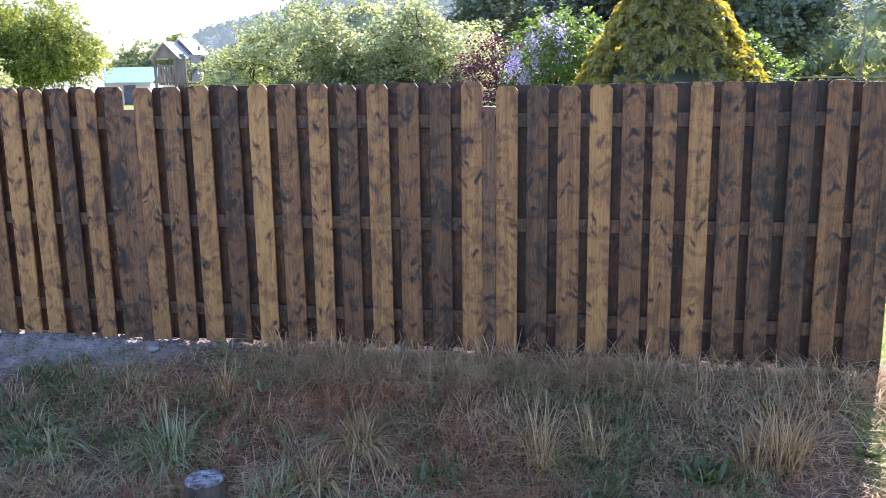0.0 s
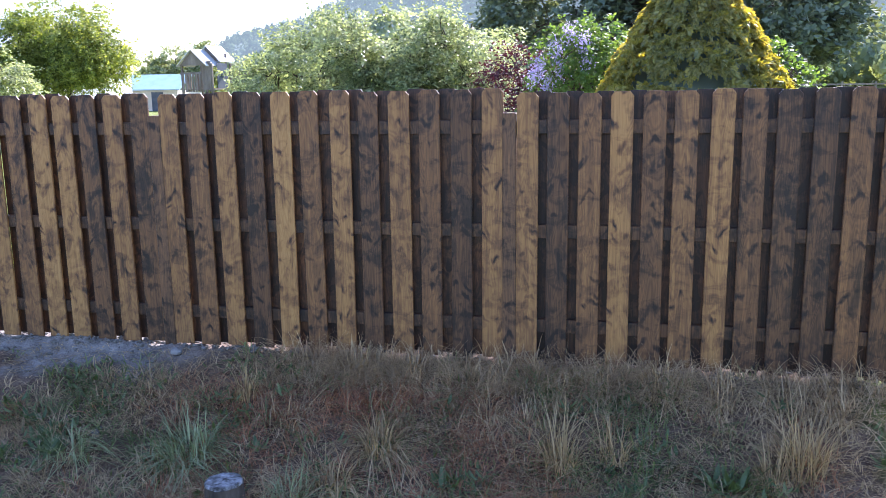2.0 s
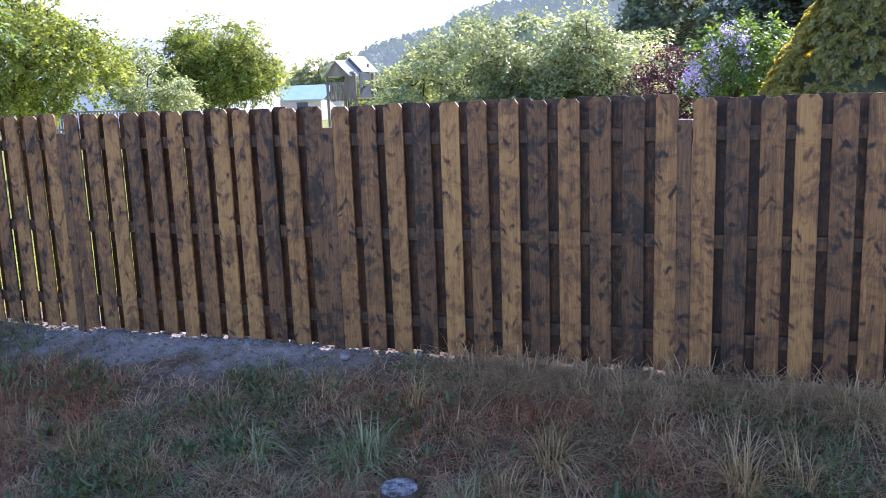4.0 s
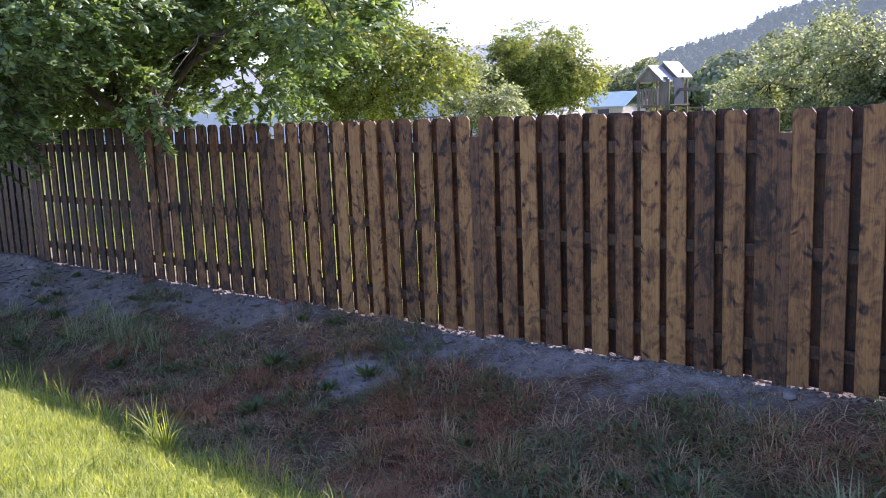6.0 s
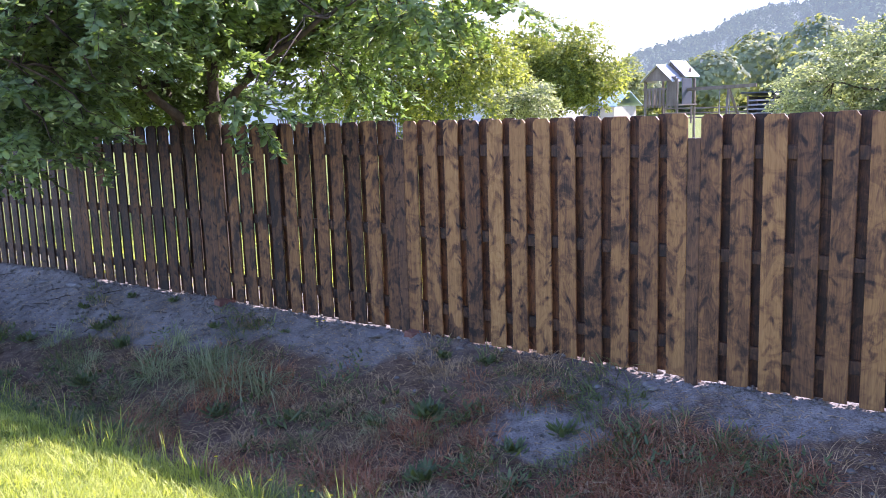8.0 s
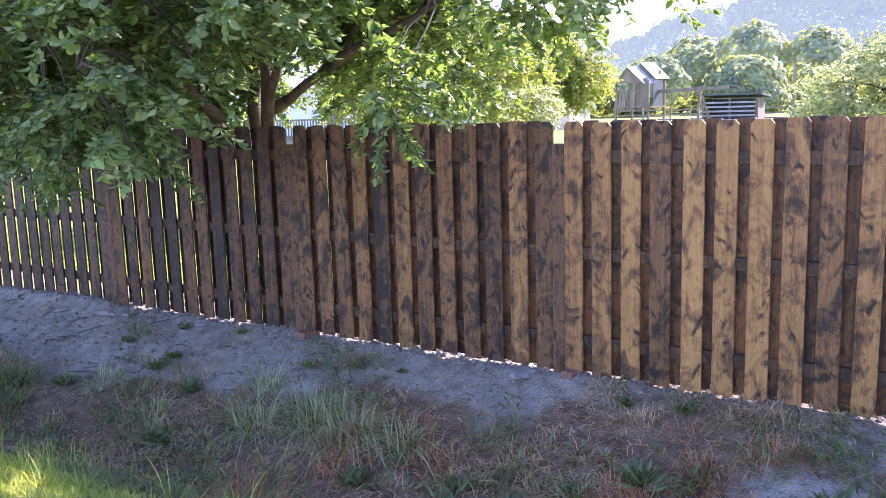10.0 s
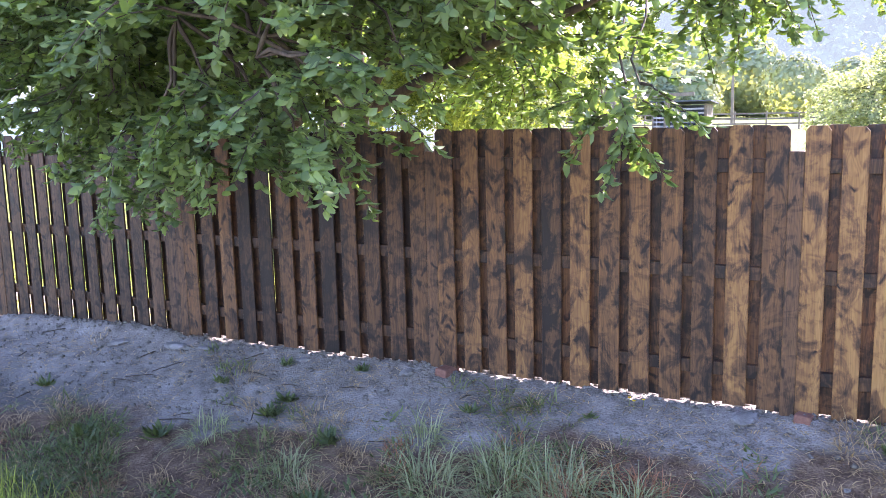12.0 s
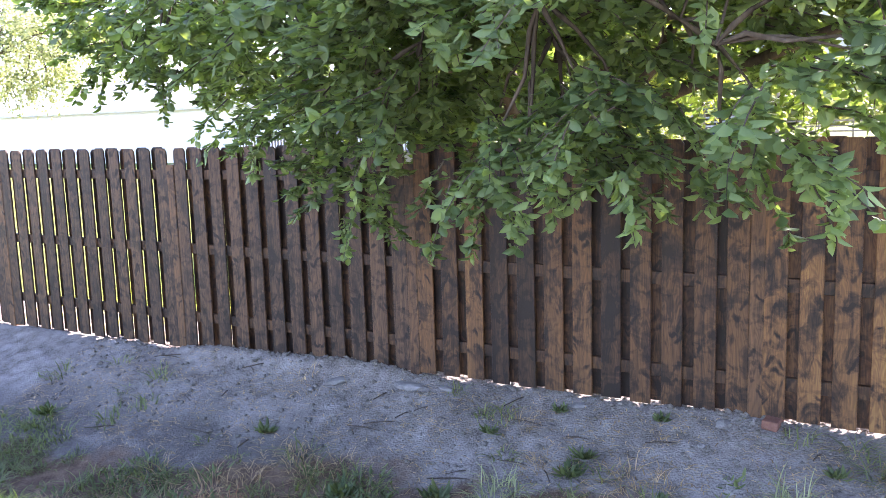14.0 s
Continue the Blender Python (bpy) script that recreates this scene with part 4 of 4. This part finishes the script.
def tussocks(n, x0, x1, y0, y1, keep, per, r, h0, h1, w0, w1, lean0, lean1):
    """Blades in many small tussocks: places, heights, widths, lean and heading."""
    cx, cy = scatter(n, x0, x1, y0, y1, keep)
    m = len(cx)
    num = r2.integers(per // 3, per, m)
    size = r2.uniform(h0, h1, m)
    i = np.repeat(np.arange(m), num)
    k = len(i)
    a, d = r2.uniform(0, 2 * np.pi, k), r * np.sqrt(r2.random(k)) * (0.5 + size[i] / h1)
    comb = r2.uniform(0, 2 * np.pi, m)[i]
    turn = np.where(r2.random(k) < 0.35, comb + r2.normal(size=k) * 0.5, a + r2.normal(size=k) * 0.6)
    x, y = cx[i] + d * np.cos(a), cy[i] + d * np.sin(a)
    return x, y, height(x, y) - 0.01, size[i] * r2.uniform(0.4, 1.1, k), r2.uniform(w0, w1, k), r2.uniform(lean0, lean1, k), turn


def tussock_stuff(name, mat, label, bend, *args):
    x, y, z, h, w, lean, turn = tussocks(*args)
    return stuff(name, blades_mesh(name, x, y, z, h, w, lean, mat, r2, bend, turn), label, "grass")


tussock_stuff("dry_grass", GRASS_DRY, "matted dry tan grass covering the ditch bank", 0.85, 3500, -15, 2.4, 3.3, 5.5, lambda x, y: bank_cover(x, y) * (0.3 + 0.7 * patch(x, y, 3.1, 0.4)) * np.clip(1.15 + 0.07 * x, 0.22, 1), 46, 0.08, 0.06, 0.21, 0.003, 0.007, 0.5, 1.8)
tussock_stuff("rusty_grass", GRASS_RUST, "rust-brown dead grass patches on the bank", 0.8, 2700, -14, 1.15, 3.4, 5.1, lambda x, y: bank_cover(x, y) * np.clip(1.6 * patch(x, y, 1.5, 2.2) - 0.4, 0.06, 1) * np.clip((x + 10) / 1.2, 0.03, 1), 60, 0.09, 0.07, 0.20, 0.004, 0.008, 0.4, 1.6)
tussock_stuff("green_grass", GRASS_GREEN, "low green grass growing through the dead thatch", 0.8, 2600, -17, 2.6, 3.0, 5.45, lambda x, y: (0.05 + bank_cover(x, y)) * np.clip(1.7 * patch(x, y, 2.0, 4.0) - 0.55, 0.05, 1) * np.clip(0.5 - 0.11 * x, 0.9, 1.7), 40, 0.08, 0.07, 0.2, 0.005, 0.011, 0.4, 1.6)
x, y = scatter(26000, -15, 2.4, 3.3, 5.5, lambda x, y: bank_cover(x, y) * np.clip(1.15 + 0.06 * x, 0.3, 1))
k = len(x)
stuff("thatch", blades_mesh("thatch", x, y, height(x, y) + 0.002, r2.uniform(0.03, 0.09, k), r2.uniform(0.004, 0.009, k), r2.uniform(1.2, 3.0, k), GRASS_DRY, r2, 1.3), "flattened dead grass litter between the tussocks", "grass")
x, y = scatter(190000, -16, -3.0, 0.9, 3.2, lambda x, y: np.clip((3.2 - y) * 4, 0, 1) * np.clip((-3.0 - x) / 1.5, 0, 1) * np.clip((y - 0.9) / 0.5, 0, 1) * (0.4 + 0.6 * patch(x, y, 4.0, 0)))
k = len(x)
stuff("lawn_grass", blades_mesh("lawn_grass", x, y, height(x, y) - 0.01, r2.uniform(0.03, 0.12, k), r2.uniform(0.004, 0.009, k), r2.uniform(0.1, 1.4, k), GRASS_LAWN, r2, 0.6), "mown light green verge grass in sunlight", "grass")
x, y = scatter(3000, -14, -4.2, 2.75, 3.45, lambda x, y: np.clip(2.6 * patch(x, y, 3.6, 1.7) - 1.2, 0.05, 1))
k = len(x)
stuff("verge_grass", blades_mesh("verge_grass", x, y, height(x, y) - 0.01, r2.uniform(0.06, 0.28, k), r2.uniform(0.004, 0.007, k), r2.uniform(0.1, 0.9, k), GRASS_LAWN, r2, 0.5), "taller unmown grass along the ditch edge", "grass")
# grass right at the fence's foot, east end
x, y = scatter(9000, -2.3, 1.9, 5.1, 5.52, lambda x, y: 0.15 + 0.85 * patch(x, y, 3.7, 0.9))
k = len(x)
stuff("fence_foot_grass", blades_mesh("fence_foot_grass", x, y, height(x, y) - 0.01, r2.uniform(0.08, 0.33, k), r2.uniform(0.003, 0.007, k), r2.uniform(0.4, 2.0, k), GRASS_DRY, r2, 0.9), "straggling grey-tan grass at the foot of the fence", "grass")
# yard grass just behind the fence
x, y = scatter(60000, -19, 3, 5.75, 9, lambda x, y: 0.3 + 0.7 * patch(x, y, 3.7, 0.9))
k = len(x)
stuff("yard_grass", blades_mesh("yard_grass", x, y, height(x, y) - 0.01, r2.uniform(0.03, 0.1, k), r2.uniform(0.004, 0.008, k), r2.uniform(0.2, 1.0, k), GRASS_LAWN, r2, 0.6), "sunlit yard grass behind the fence", "grass")


x, y = scatter(16000, -17, -3, 4.2, 5.45, lambda x, y: (1 - bank_cover(x, y)) * (0.15 + 0.85 * patch(x, y, 4.3, 0.3)))
k = len(x)
stuff("litter", blades_mesh("litter", x, y, height(x, y) + 0.003, r2.uniform(0.008, 0.04, k), r2.uniform(0.003, 0.009, k), r2.uniform(1.5, 4.0, k), GRASS_DRY, r2, 1.2), "bits of dead grass and leaf litter on the silt", "litter")


def tuft(name, label, x, y, n, h, r, w, mat, lean=0.6, bend=0.8):
    rn = np.random.default_rng(int(abs(x * 131 + y * 57)) + n)
    a, d = rn.uniform(0, 2 * np.pi, n), r * np.sqrt(rn.random(n))
    px, py = d * np.cos(a), d * np.sin(a)
    ob = new(name, blades_mesh(name, px, py, height(x + px, y + py) - float(height(x, y)) - 0.01, h * rn.uniform(0.3, 1.1, n), w * rn.uniform(0.6, 1.2, n), lean * rn.uniform(0.2, 1.6, n), mat, rn, bend, a + rn.normal(size=n) * 0.9, True))
    ob.location = (x, y, float(height(x, y)))
    return tagged(ob, label, "grass clump", "grass clumps")


# stiff straw clumps, then arching pale ones, then green ones
for x, y, n, h, r in [(-0.28, 4.6, 150, 0.46, 0.09), (0.02, 4.7, 70, 0.34, 0.08), (1.04, 4.7, 170, 0.50, 0.12), (0.86, 4.6, 70, 0.36, 0.08), (-2.38, 5.0, 90, 0.36, 0.07), (-5.5, 3.95, 90, 0.28, 0.12), (-4.5, 4.2, 110, 0.24, 0.14), (-5.1, 4.3, 100, 0.22, 0.13), (-3.9, 4.1, 100, 0.24, 0.13)]:
    tuft("dry_grass_clump", "upright clump of dry straw-coloured grass", x, y, n, h, r, 0.0065, GRASS_STRAW, 0.75, 0.9)
for x, y, n, h, r in [(-1.36, 4.62, 190, 0.42, 0.09), (1.3, 5.1, 110, 0.34, 0.1), (-0.5, 5.3, 130, 0.34, 0.11), (-1.7, 5.25, 130, 0.34, 0.11), (-1.3, 5.28, 120, 0.33, 0.1), (0.3, 5.3, 140, 0.34, 0.12), (0.65, 5.25, 120, 0.32, 0.11), (-0.1, 5.25, 110, 0.3, 0.1), (-1.55, 4.3, 150, 0.36, 0.11), (-3.5, 4.55, 110, 0.3, 0.1), (-2.0, 4.75, 90, 0.26, 0.1), (-0.75, 4.9, 110, 0.28, 0.1), (-2.75, 4.75, 100, 0.26, 0.1), (-3.1, 5.0, 90, 0.26, 0.1)]:
    tuft("dry_grass_clump", "arching clump of long pale weathered grass", x, y, n, h, r, 0.0065, GRASS_STRAW if n > 120 else GRASS_DRY, 1.0, 1.7)
for x, y, n, h, r in [(-2.54, 4.5, 300, 0.36, 0.15), (-9.7, 4.5, 230, 0.46, 0.2), (-9.3, 4.45, 200, 0.46, 0.18), (-10.15, 4.35, 170, 0.40, 0.16), (-8.9, 4.5, 130, 0.38, 0.13), (-10.4, 4.7, 120, 0.3, 0.13), (-3.3, 4.4, 160, 0.26, 0.13), (-12.1, 4.45, 130, 0.26, 0.16), (-7.6, 4.45, 100, 0.2, 0.12), (-5.6, 3.95, 100, 0.22, 0.12), (-1.75, 4.15, 150, 0.34, 0.12), (-11.2, 4.25, 130, 0.3, 0.15), (-0.95, 4.15, 110, 0.26, 0.12)]:
    tuft("green_grass_clump", "dense clump of arching pale green grass on the bank", x, y, n, h, r, 0.0075, GRASS_PALE, 1.0, 1.6)
for x, y, n, h, r in [(-6.46, 2.97, 90, 0.46, 0.09), (-8.0, 3.1, 60, 0.36, 0.16), (-8.9, 3.05, 40, 0.36, 0.16), (-7.3, 3.05, 30, 0.3, 0.1), (-9.7, 3.25, 14, 0.42, 0.08), (-9.2, 3.3, 12, 0.40, 0.06), (1.72, 4.45, 60, 0.3, 0.14), (1.85, 4.9, 50, 0.25, 0.12)]:
    tuft("tall_grass_clump", "tall bright green grass clump at the ditch edge", x, y, n, h, r, 0.008, GRASS_LAWN, 0.5, 1.0)


def rosette(x, y, n, size, label="low broad-leaved weed on the bank"):
    rn = np.random.default_rng(int(abs(x * 77 + y * 991)) + n)
    a = rn.uniform(0, 2 * np.pi, n)
    el = rn.uniform(0.15, 0.9, n)
    ax = np.stack([np.cos(a) * np.cos(el), np.sin(a) * np.cos(el), np.sin(el)], 1)
    sd = np.stack([-np.sin(a), np.cos(a), np.zeros(n)], 1)
    L = size * rn.uniform(0.5, 1.1, n)
    pos = rn.normal(size=(n, 3)) * np.array([size * 0.25, size * 0.25, 0.004]) + np.array([0, 0, 0.01])
    ob = new("weed", leaves_mesh("weed", pos, ax, sd, L, L * 0.3, WEED, 0.2, True))
    ob.location = (x, y, float(height(x, y)))
    return tagged(ob, label, "weed", "broad-leaved weeds", "stuff")


for x, y, n, s in [(0.62, 4.5, 26, 0.2), (-0.9, 4.4, 18, 0.15), (-3.41, 4.38, 34, 0.16), (-2.1, 4.55, 14, 0.12), (-7.27, 4.62, 44, 0.2), (-7.6, 4.42, 22, 0.15), (-6.22, 4.74, 24, 0.16), (-6.9, 4.05, 40, 0.17), (-6.47, 4.5, 22, 0.14), (-8.3, 4.3, 30, 0.15),
                   (-3.5, 4.5, 26, 0.14), (-3.72, 4.3, 22, 0.15), (-11.7, 4.72, 40, 0.13), (-12.36, 4.95, 26, 0.11), (-14.1, 4.63, 26, 0.12), (-16.4, 4.41, 34, 0.16), (-10.2, 5.02, 20, 0.1), (-11.07, 4.57, 30, 0.14), (-11.66, 4.88, 36, 0.12), (-12.44, 4.31, 34, 0.16),
                   (-13.07, 4.16, 40, 0.16), (-7.61, 5.27, 40, 0.1), (-7.2, 5.3, 36, 0.1), (-12.0, 5.3, 24, 0.1), (-11.3, 5.35, 26, 0.09), (-9.4, 5.2, 14, 0.08), (-4.9, 4.3, 30, 0.15), (-9.0, 4.1, 36, 0.17), (-10.8, 4.0, 44, 0.18), (1.5, 4.75, 24, 0.14)]:
    rosette(x, y, int(n * 1.6), s * 0.78)
x, y = scatter(900, -15, 2.3, 3.3, 5.3, lambda x, y: bank_cover(x, y) * np.clip(1.9 * patch(x, y, 2.9, 3.1) - 0.6, 0.03, 1))
i = np.repeat(np.arange(len(x)), 16)
k = len(i)
a, el = r2.uniform(0, 2 * np.pi, k), r2.uniform(0.1, 0.9, k)
px, py = x[i] + r2.normal(size=k) * 0.05, y[i] + r2.normal(size=k) * 0.05
L = r2.uniform(0.03, 0.085, k)
stuff("undergrowth", leaves_mesh("undergrowth", np.stack([px, py, height(px, py) + r2.uniform(0.0, 0.07, k)], 1), np.stack([np.cos(a) * np.cos(el), np.sin(a) * np.cos(el), np.sin(el)], 1), np.stack([-np.sin(a), np.cos(a), np.zeros(k)], 1), L, L * 0.33, WEED, 0.2, True), "small leafy weeds spread among the dead grass", "weed")
for x, y in [(-9.15, 5.38), (-9.09, 5.40), (-9.19, 5.41), (-7.0, 3.2), (-7.15, 3.25), (-6.85, 3.2), (-7.3, 3.15), (-6.6, 3.1), (-8.0, 3.3)]:
    rn = np.random.default_rng(int(abs(x) * 100))
    a = np.linspace(0, 2 * np.pi, 6)[:5]
    ax = np.stack([np.cos(a), np.sin(a), np.full(5, 0.4)], 1)
    v = leaves_mesh("buttercup", np.zeros((5, 3)), unit(ax), np.stack([-np.sin(a), np.cos(a), np.zeros(5)], 1), np.full(5, 0.016), np.full(5, 0.016), PETAL, 0.1, False)
    root = new("buttercup")
    hh = rn.uniform(0.12, 0.22) if y < 4 else 0.06
    root.location = (x, y, float(height(x, y)))
    fl = part("petals", v, PETAL, root, "five small yellow petals")
    fl.location = (0, 0, hh)
    part("stalk", beam((0, 0, -0.01), (0, 0, hh), 0.003, 0.003), GRASS_GREEN, root)
    tagged(root, "small yellow buttercup at the ditch edge", "flower", "buttercups")

# ---- small things on the ground ----


def rough_lump(name, label, x, y, z, sx, sy, sz, mat, seed, turn=0, cat="stone", group="stones"):
    rnd = random.Random(seed)
    bm = bmesh.new()
    bmesh.ops.create_icosphere(bm, subdivisions=2, radius=1)
    for v in bm.verts:
        v.co *= 1 + 0.45 * noise.noise(v.co * 1.9 + Vector((seed, 0, 0)))
        v.co = Vector((v.co.x * sx, v.co.y * sy, v.co.z * sz))
    ob = new(name, bm_mesh(name, bm, mat))
    ob.location, ob.rotation_euler = (x, y, z), (rnd.uniform(-0.1, 0.1), rnd.uniform(-0.1, 0.1), turn)
    return tagged(ob, label, cat, group)


for i, (x, y, sx, sy, sz) in enumerate([(-13.25, 5.33, 0.16, 0.07, 0.03), (-13.9, 5.3, 0.12, 0.06, 0.025), (-8.45, 5.42, 0.13, 0.08, 0.03), (-5.9, 5.4, 0.09, 0.06, 0.025), (-12.95, 5.38, 0.07, 0.05, 0.02), (-11.9, 5.4, 0.06, 0.04, 0.02), (-6.25, 5.25, 0.035, 0.03, 0.02), (-10.9, 5.38, 0.08, 0.05, 0.03), (-3.1, 5.42, 0.05, 0.04, 0.03)]):
    rough_lump("stone", "flat pale stone lying on the silt", x, y, float(height(x, y)) + sz * 0.4, sx, sy, sz, STONE, i + 3, i * 0.7)
for i in range(70):
    rnd = random.Random(900 + i)
    x, y = rnd.uniform(-17, -3.2), rnd.uniform(4.5, 5.45)
    s = rnd.uniform(0.008, 0.025)
    rough_lump("pebble", "small pale clod of earth on the silt", x, y, float(height(x, y)) + s * 0.3, s * 1.3, s, s * 0.7, STONE if i % 5 == 0 else CLOD, 50 + i, i, "pebble", "pebbles")
for x, y, turn in [(-10.62, 5.5, 1.5), (-8.1, 5.53, 1.4)]:
    ob = new("brick", bm_mesh("brick", boxed(-0.1, -0.05, -0.03, 0.1, 0.05, 0.03, bevel=0.006), BRICK_RED))
    ob.location, ob.rotation_euler = (x, y, 0.02), (0.1, 0.05, turn)
    tagged(ob, "weathered red brick lying under the fence", "brick", "loose bricks")
for i in range(26):
    rnd = random.Random(300 + i)
    x, y, a, l = rnd.uniform(-16, -9.5), rnd.uniform(4.4, 5.4), rnd.uniform(0, 3.1), rnd.uniform(0.06, 0.2)
    z = float(height(x, y)) + 0.006
    v, f = tube([(-math.cos(a) * l, -math.sin(a) * l, 0), (0, 0, 0.008), (math.cos(a) * l, math.sin(a) * l * 0.8, 0)], [0.004, 0.005, 0.003], 5)
    ob = new("fallen_twig", np_mesh("fallen_twig", [tuple(k) for k in v], f, BARK))
    ob.location = (x, y, z)
    tagged(ob, "thin dry twig lying on the silt", "twig", "fallen twigs")


def crumbs(n):
    """Clods and grit lying under the fence and on the silt, too many to count."""
    x, y = r2.uniform(-17, 1.8, n), np.where(r2.random(n) < 0.6, r2.uniform(5.46, 5.8, n), r2.uniform(4.5, 5.5, n))
    sz = 0.004 + 0.02 * r2.random(n) ** 4
    k = ((x < -2.5) & (bank_cover(x, y) < 0.4)) | (y > 5.45)
    x, y, sz = x[k], y[k], sz[k]
    u = np.array([[1, 0, 0], [0, 1, 0], [-1, 0, 0], [0, -1, 0], [0, 0, 1], [0, 0, -1]], float)
    c = np.stack([x, y, height(x, y) + sz * 0.3], 1)
    v = c[:, None] + u[None] * sz[:, None, None] * r2.uniform(0.6, 1.4, (len(x), 6, 1)) * np.array([1.3, 1, 0.8])
    f = np.array([[0, 1, 4], [1, 2, 4], [2, 3, 4], [3, 0, 4], [1, 0, 5], [2, 1, 5], [3, 2, 5], [0, 3, 5]])
    faces = (np.arange(len(x))[:, None, None] * 6 + f[None]).reshape(-1, 3)
    return np_mesh("earth_crumbs", v.reshape(-1, 3), faces, CLOD)


stuff("earth_crumbs", crumbs(14000), "grey clods and grit scattered along the fence foot", "soil")


def cut_stump():
    root = new("cut_post_stump")
    root.location = (-2.1, 4.08, -0.475)
    v, f = tube([(0, 0, -0.1), (0, 0, 0.1), (0, 0, 0.19)], [0.115, 0.11, 0.105], 18)
    part("stump_side", np_mesh("stump_side", [tuple(k) for k in v], f, BARK, True), BARK, root)
    bm = bmesh.new()
    bmesh.ops.create_cone(bm, cap_ends=True, segments=18, radius1=0.107, radius2=0.10, depth=0.014)
    bmesh.ops.subdivide_edges(bm, edges=bm.edges, cuts=1, use_grid_fill=True)
    for q in bm.verts:
        q.co.z += 0.192 + 0.008 * noise.noise(q.co * 30)
        q.co.x *= 1 + 0.08 * noise.noise(q.co * 14)
    part("stump_top", bm, CHALK, root, "cracked pale grey weathered end grain")
    tagged(root, "short cut-off post stump with cracked pale top", "stump")


cut_stump()

# ---- the board fence ----
FRONT = 5.53
POSTS = [-20.95, -18.42, -15.87, -13.31, -10.74, -8.215, -5.67, -3.20, -0.695, 1.725]
TONES = [  # how light each front board is, bay by bay towards +x
    "454544545444", "455444445545", "554544454455", "646225535445", "565637565374", "667387764657", "557346477252", "657285736426", "736857853354"]


def board_mesh(h):
    """A dog-eared board: clipped top corners, eased edges."""
    w, t, c, e = 0.070, 0.019, 0.028, 0.003
    outline = [(-w, 0), (w, 0), (w, h - c), (w - c * 0.85, h), (-w + c * 0.85, h), (-w, h - c)]
    bm = bmesh.new()
    cx, cz = 0, h / 2
    rings = []
    for y, k in ((-t, e), (-t + e, 0), (-e, 0), (0, e)):
        rings.append([bm.verts.new((x - math.copysign(k, x), y, z + (k if z == 0 else -k))) for x, z in outline])
    bm.faces.new(rings[0])
    bm.faces.new(rings[-1][::-1])
    for a, b in zip(rings[:-1], rings[1:]):
        for i in range(6):
            bm.faces.new((a[i], b[i], b[(i + 1) % 6], a[(i + 1) % 6]))
    bmesh.ops.recalc_face_normals(bm, faces=bm.faces)
    return bm_mesh("board", bm, WOOD)


def build_fence():
    rnd = random.Random(17)
    root = new("board_fence")
    tagged(root, "tall stained brown shadowbox board fence with dog-eared boards", "fence")
    BM = board_mesh(1.80)
    post = bm_mesh("post", boxed(-0.045, 0, -0.35, 0.045, 0.089, 1.675, bevel=0.005), WOOD)
    for i, px in enumerate(POSTS):
        ob = part("post", post, WOOD, root, "square stained post" if i == 0 else "")
        ob.location = (px, FRONT - 0.006, 0)
        ob.color = (0.28, 0.9, 0, 1)
    for b, (p, q) in enumerate(zip(POSTS[:-1], POSTS[1:])):
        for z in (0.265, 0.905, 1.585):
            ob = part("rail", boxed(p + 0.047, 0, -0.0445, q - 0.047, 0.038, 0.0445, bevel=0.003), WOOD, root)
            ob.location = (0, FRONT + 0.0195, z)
            # Low rail tone paints in the shade of the recess
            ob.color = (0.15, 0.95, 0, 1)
        first, last = p + 0.0435 + 0.07, q - 0.0435 - 0.07
        step = (last - first) / 11
        grey = 0.85 if b < 3 else 0.95
        for k in range(12):
            ob = part("board", BM, WOOD, root)
            tone = int(TONES[b][k]) / 10
            ob.location = (first + k * step + (rnd.uniform(-0.004, 0.004) if 0 < k < 11 else 0), FRONT + 0.019, 0.028 - 0.022 * (b == 8) + rnd.uniform(-0.008, 0.008))
            ob.rotation_euler = (0, rnd.uniform(-0.004, 0.004), rnd.uniform(-0.012, 0.012))
            ob.scale = (rnd.uniform(0.975, 1.03) if 0 < k < 11 else 1.0, 1, 1 + rnd.uniform(-0.002, 0.002))
            drop = float(west_drop(ob.location.x))
            ob.location.z -= drop
            ob.scale.z *= 1 + drop / 1.8
            # Bay offsets paint in the tree's shade: west bays darker, middle ones lighter
            ob.color = (tone * 0.72 + (-0.16, -0.16, -0.15, -0.13, -0.07, 0.04, 0.07, 0.04, -0.03)[b] + rnd.uniform(-0.03, 0.03), grey, (0, 0, 0, 0.12, 0.28, 0.28, 0.2, 0.02, 0.0)[b], 1)
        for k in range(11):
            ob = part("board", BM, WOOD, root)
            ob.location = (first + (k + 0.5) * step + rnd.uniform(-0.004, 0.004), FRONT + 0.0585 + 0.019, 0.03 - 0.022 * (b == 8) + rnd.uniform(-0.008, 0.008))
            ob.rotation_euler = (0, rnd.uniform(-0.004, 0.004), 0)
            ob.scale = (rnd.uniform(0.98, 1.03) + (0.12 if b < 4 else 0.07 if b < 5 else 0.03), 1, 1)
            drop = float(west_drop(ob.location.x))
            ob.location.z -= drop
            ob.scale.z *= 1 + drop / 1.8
            # Back boards toned down per bay to paint in shade between the front boards
            gap_shade = (0.05, 0.05, 0.05, 0.04, 0.15, 0.15, 0.06, 0.02, 0.0)[b]
            ob.color = (gap_shade + rnd.uniform(0.0, 0.12), 0.95, 0.1, 1)


build_fence()
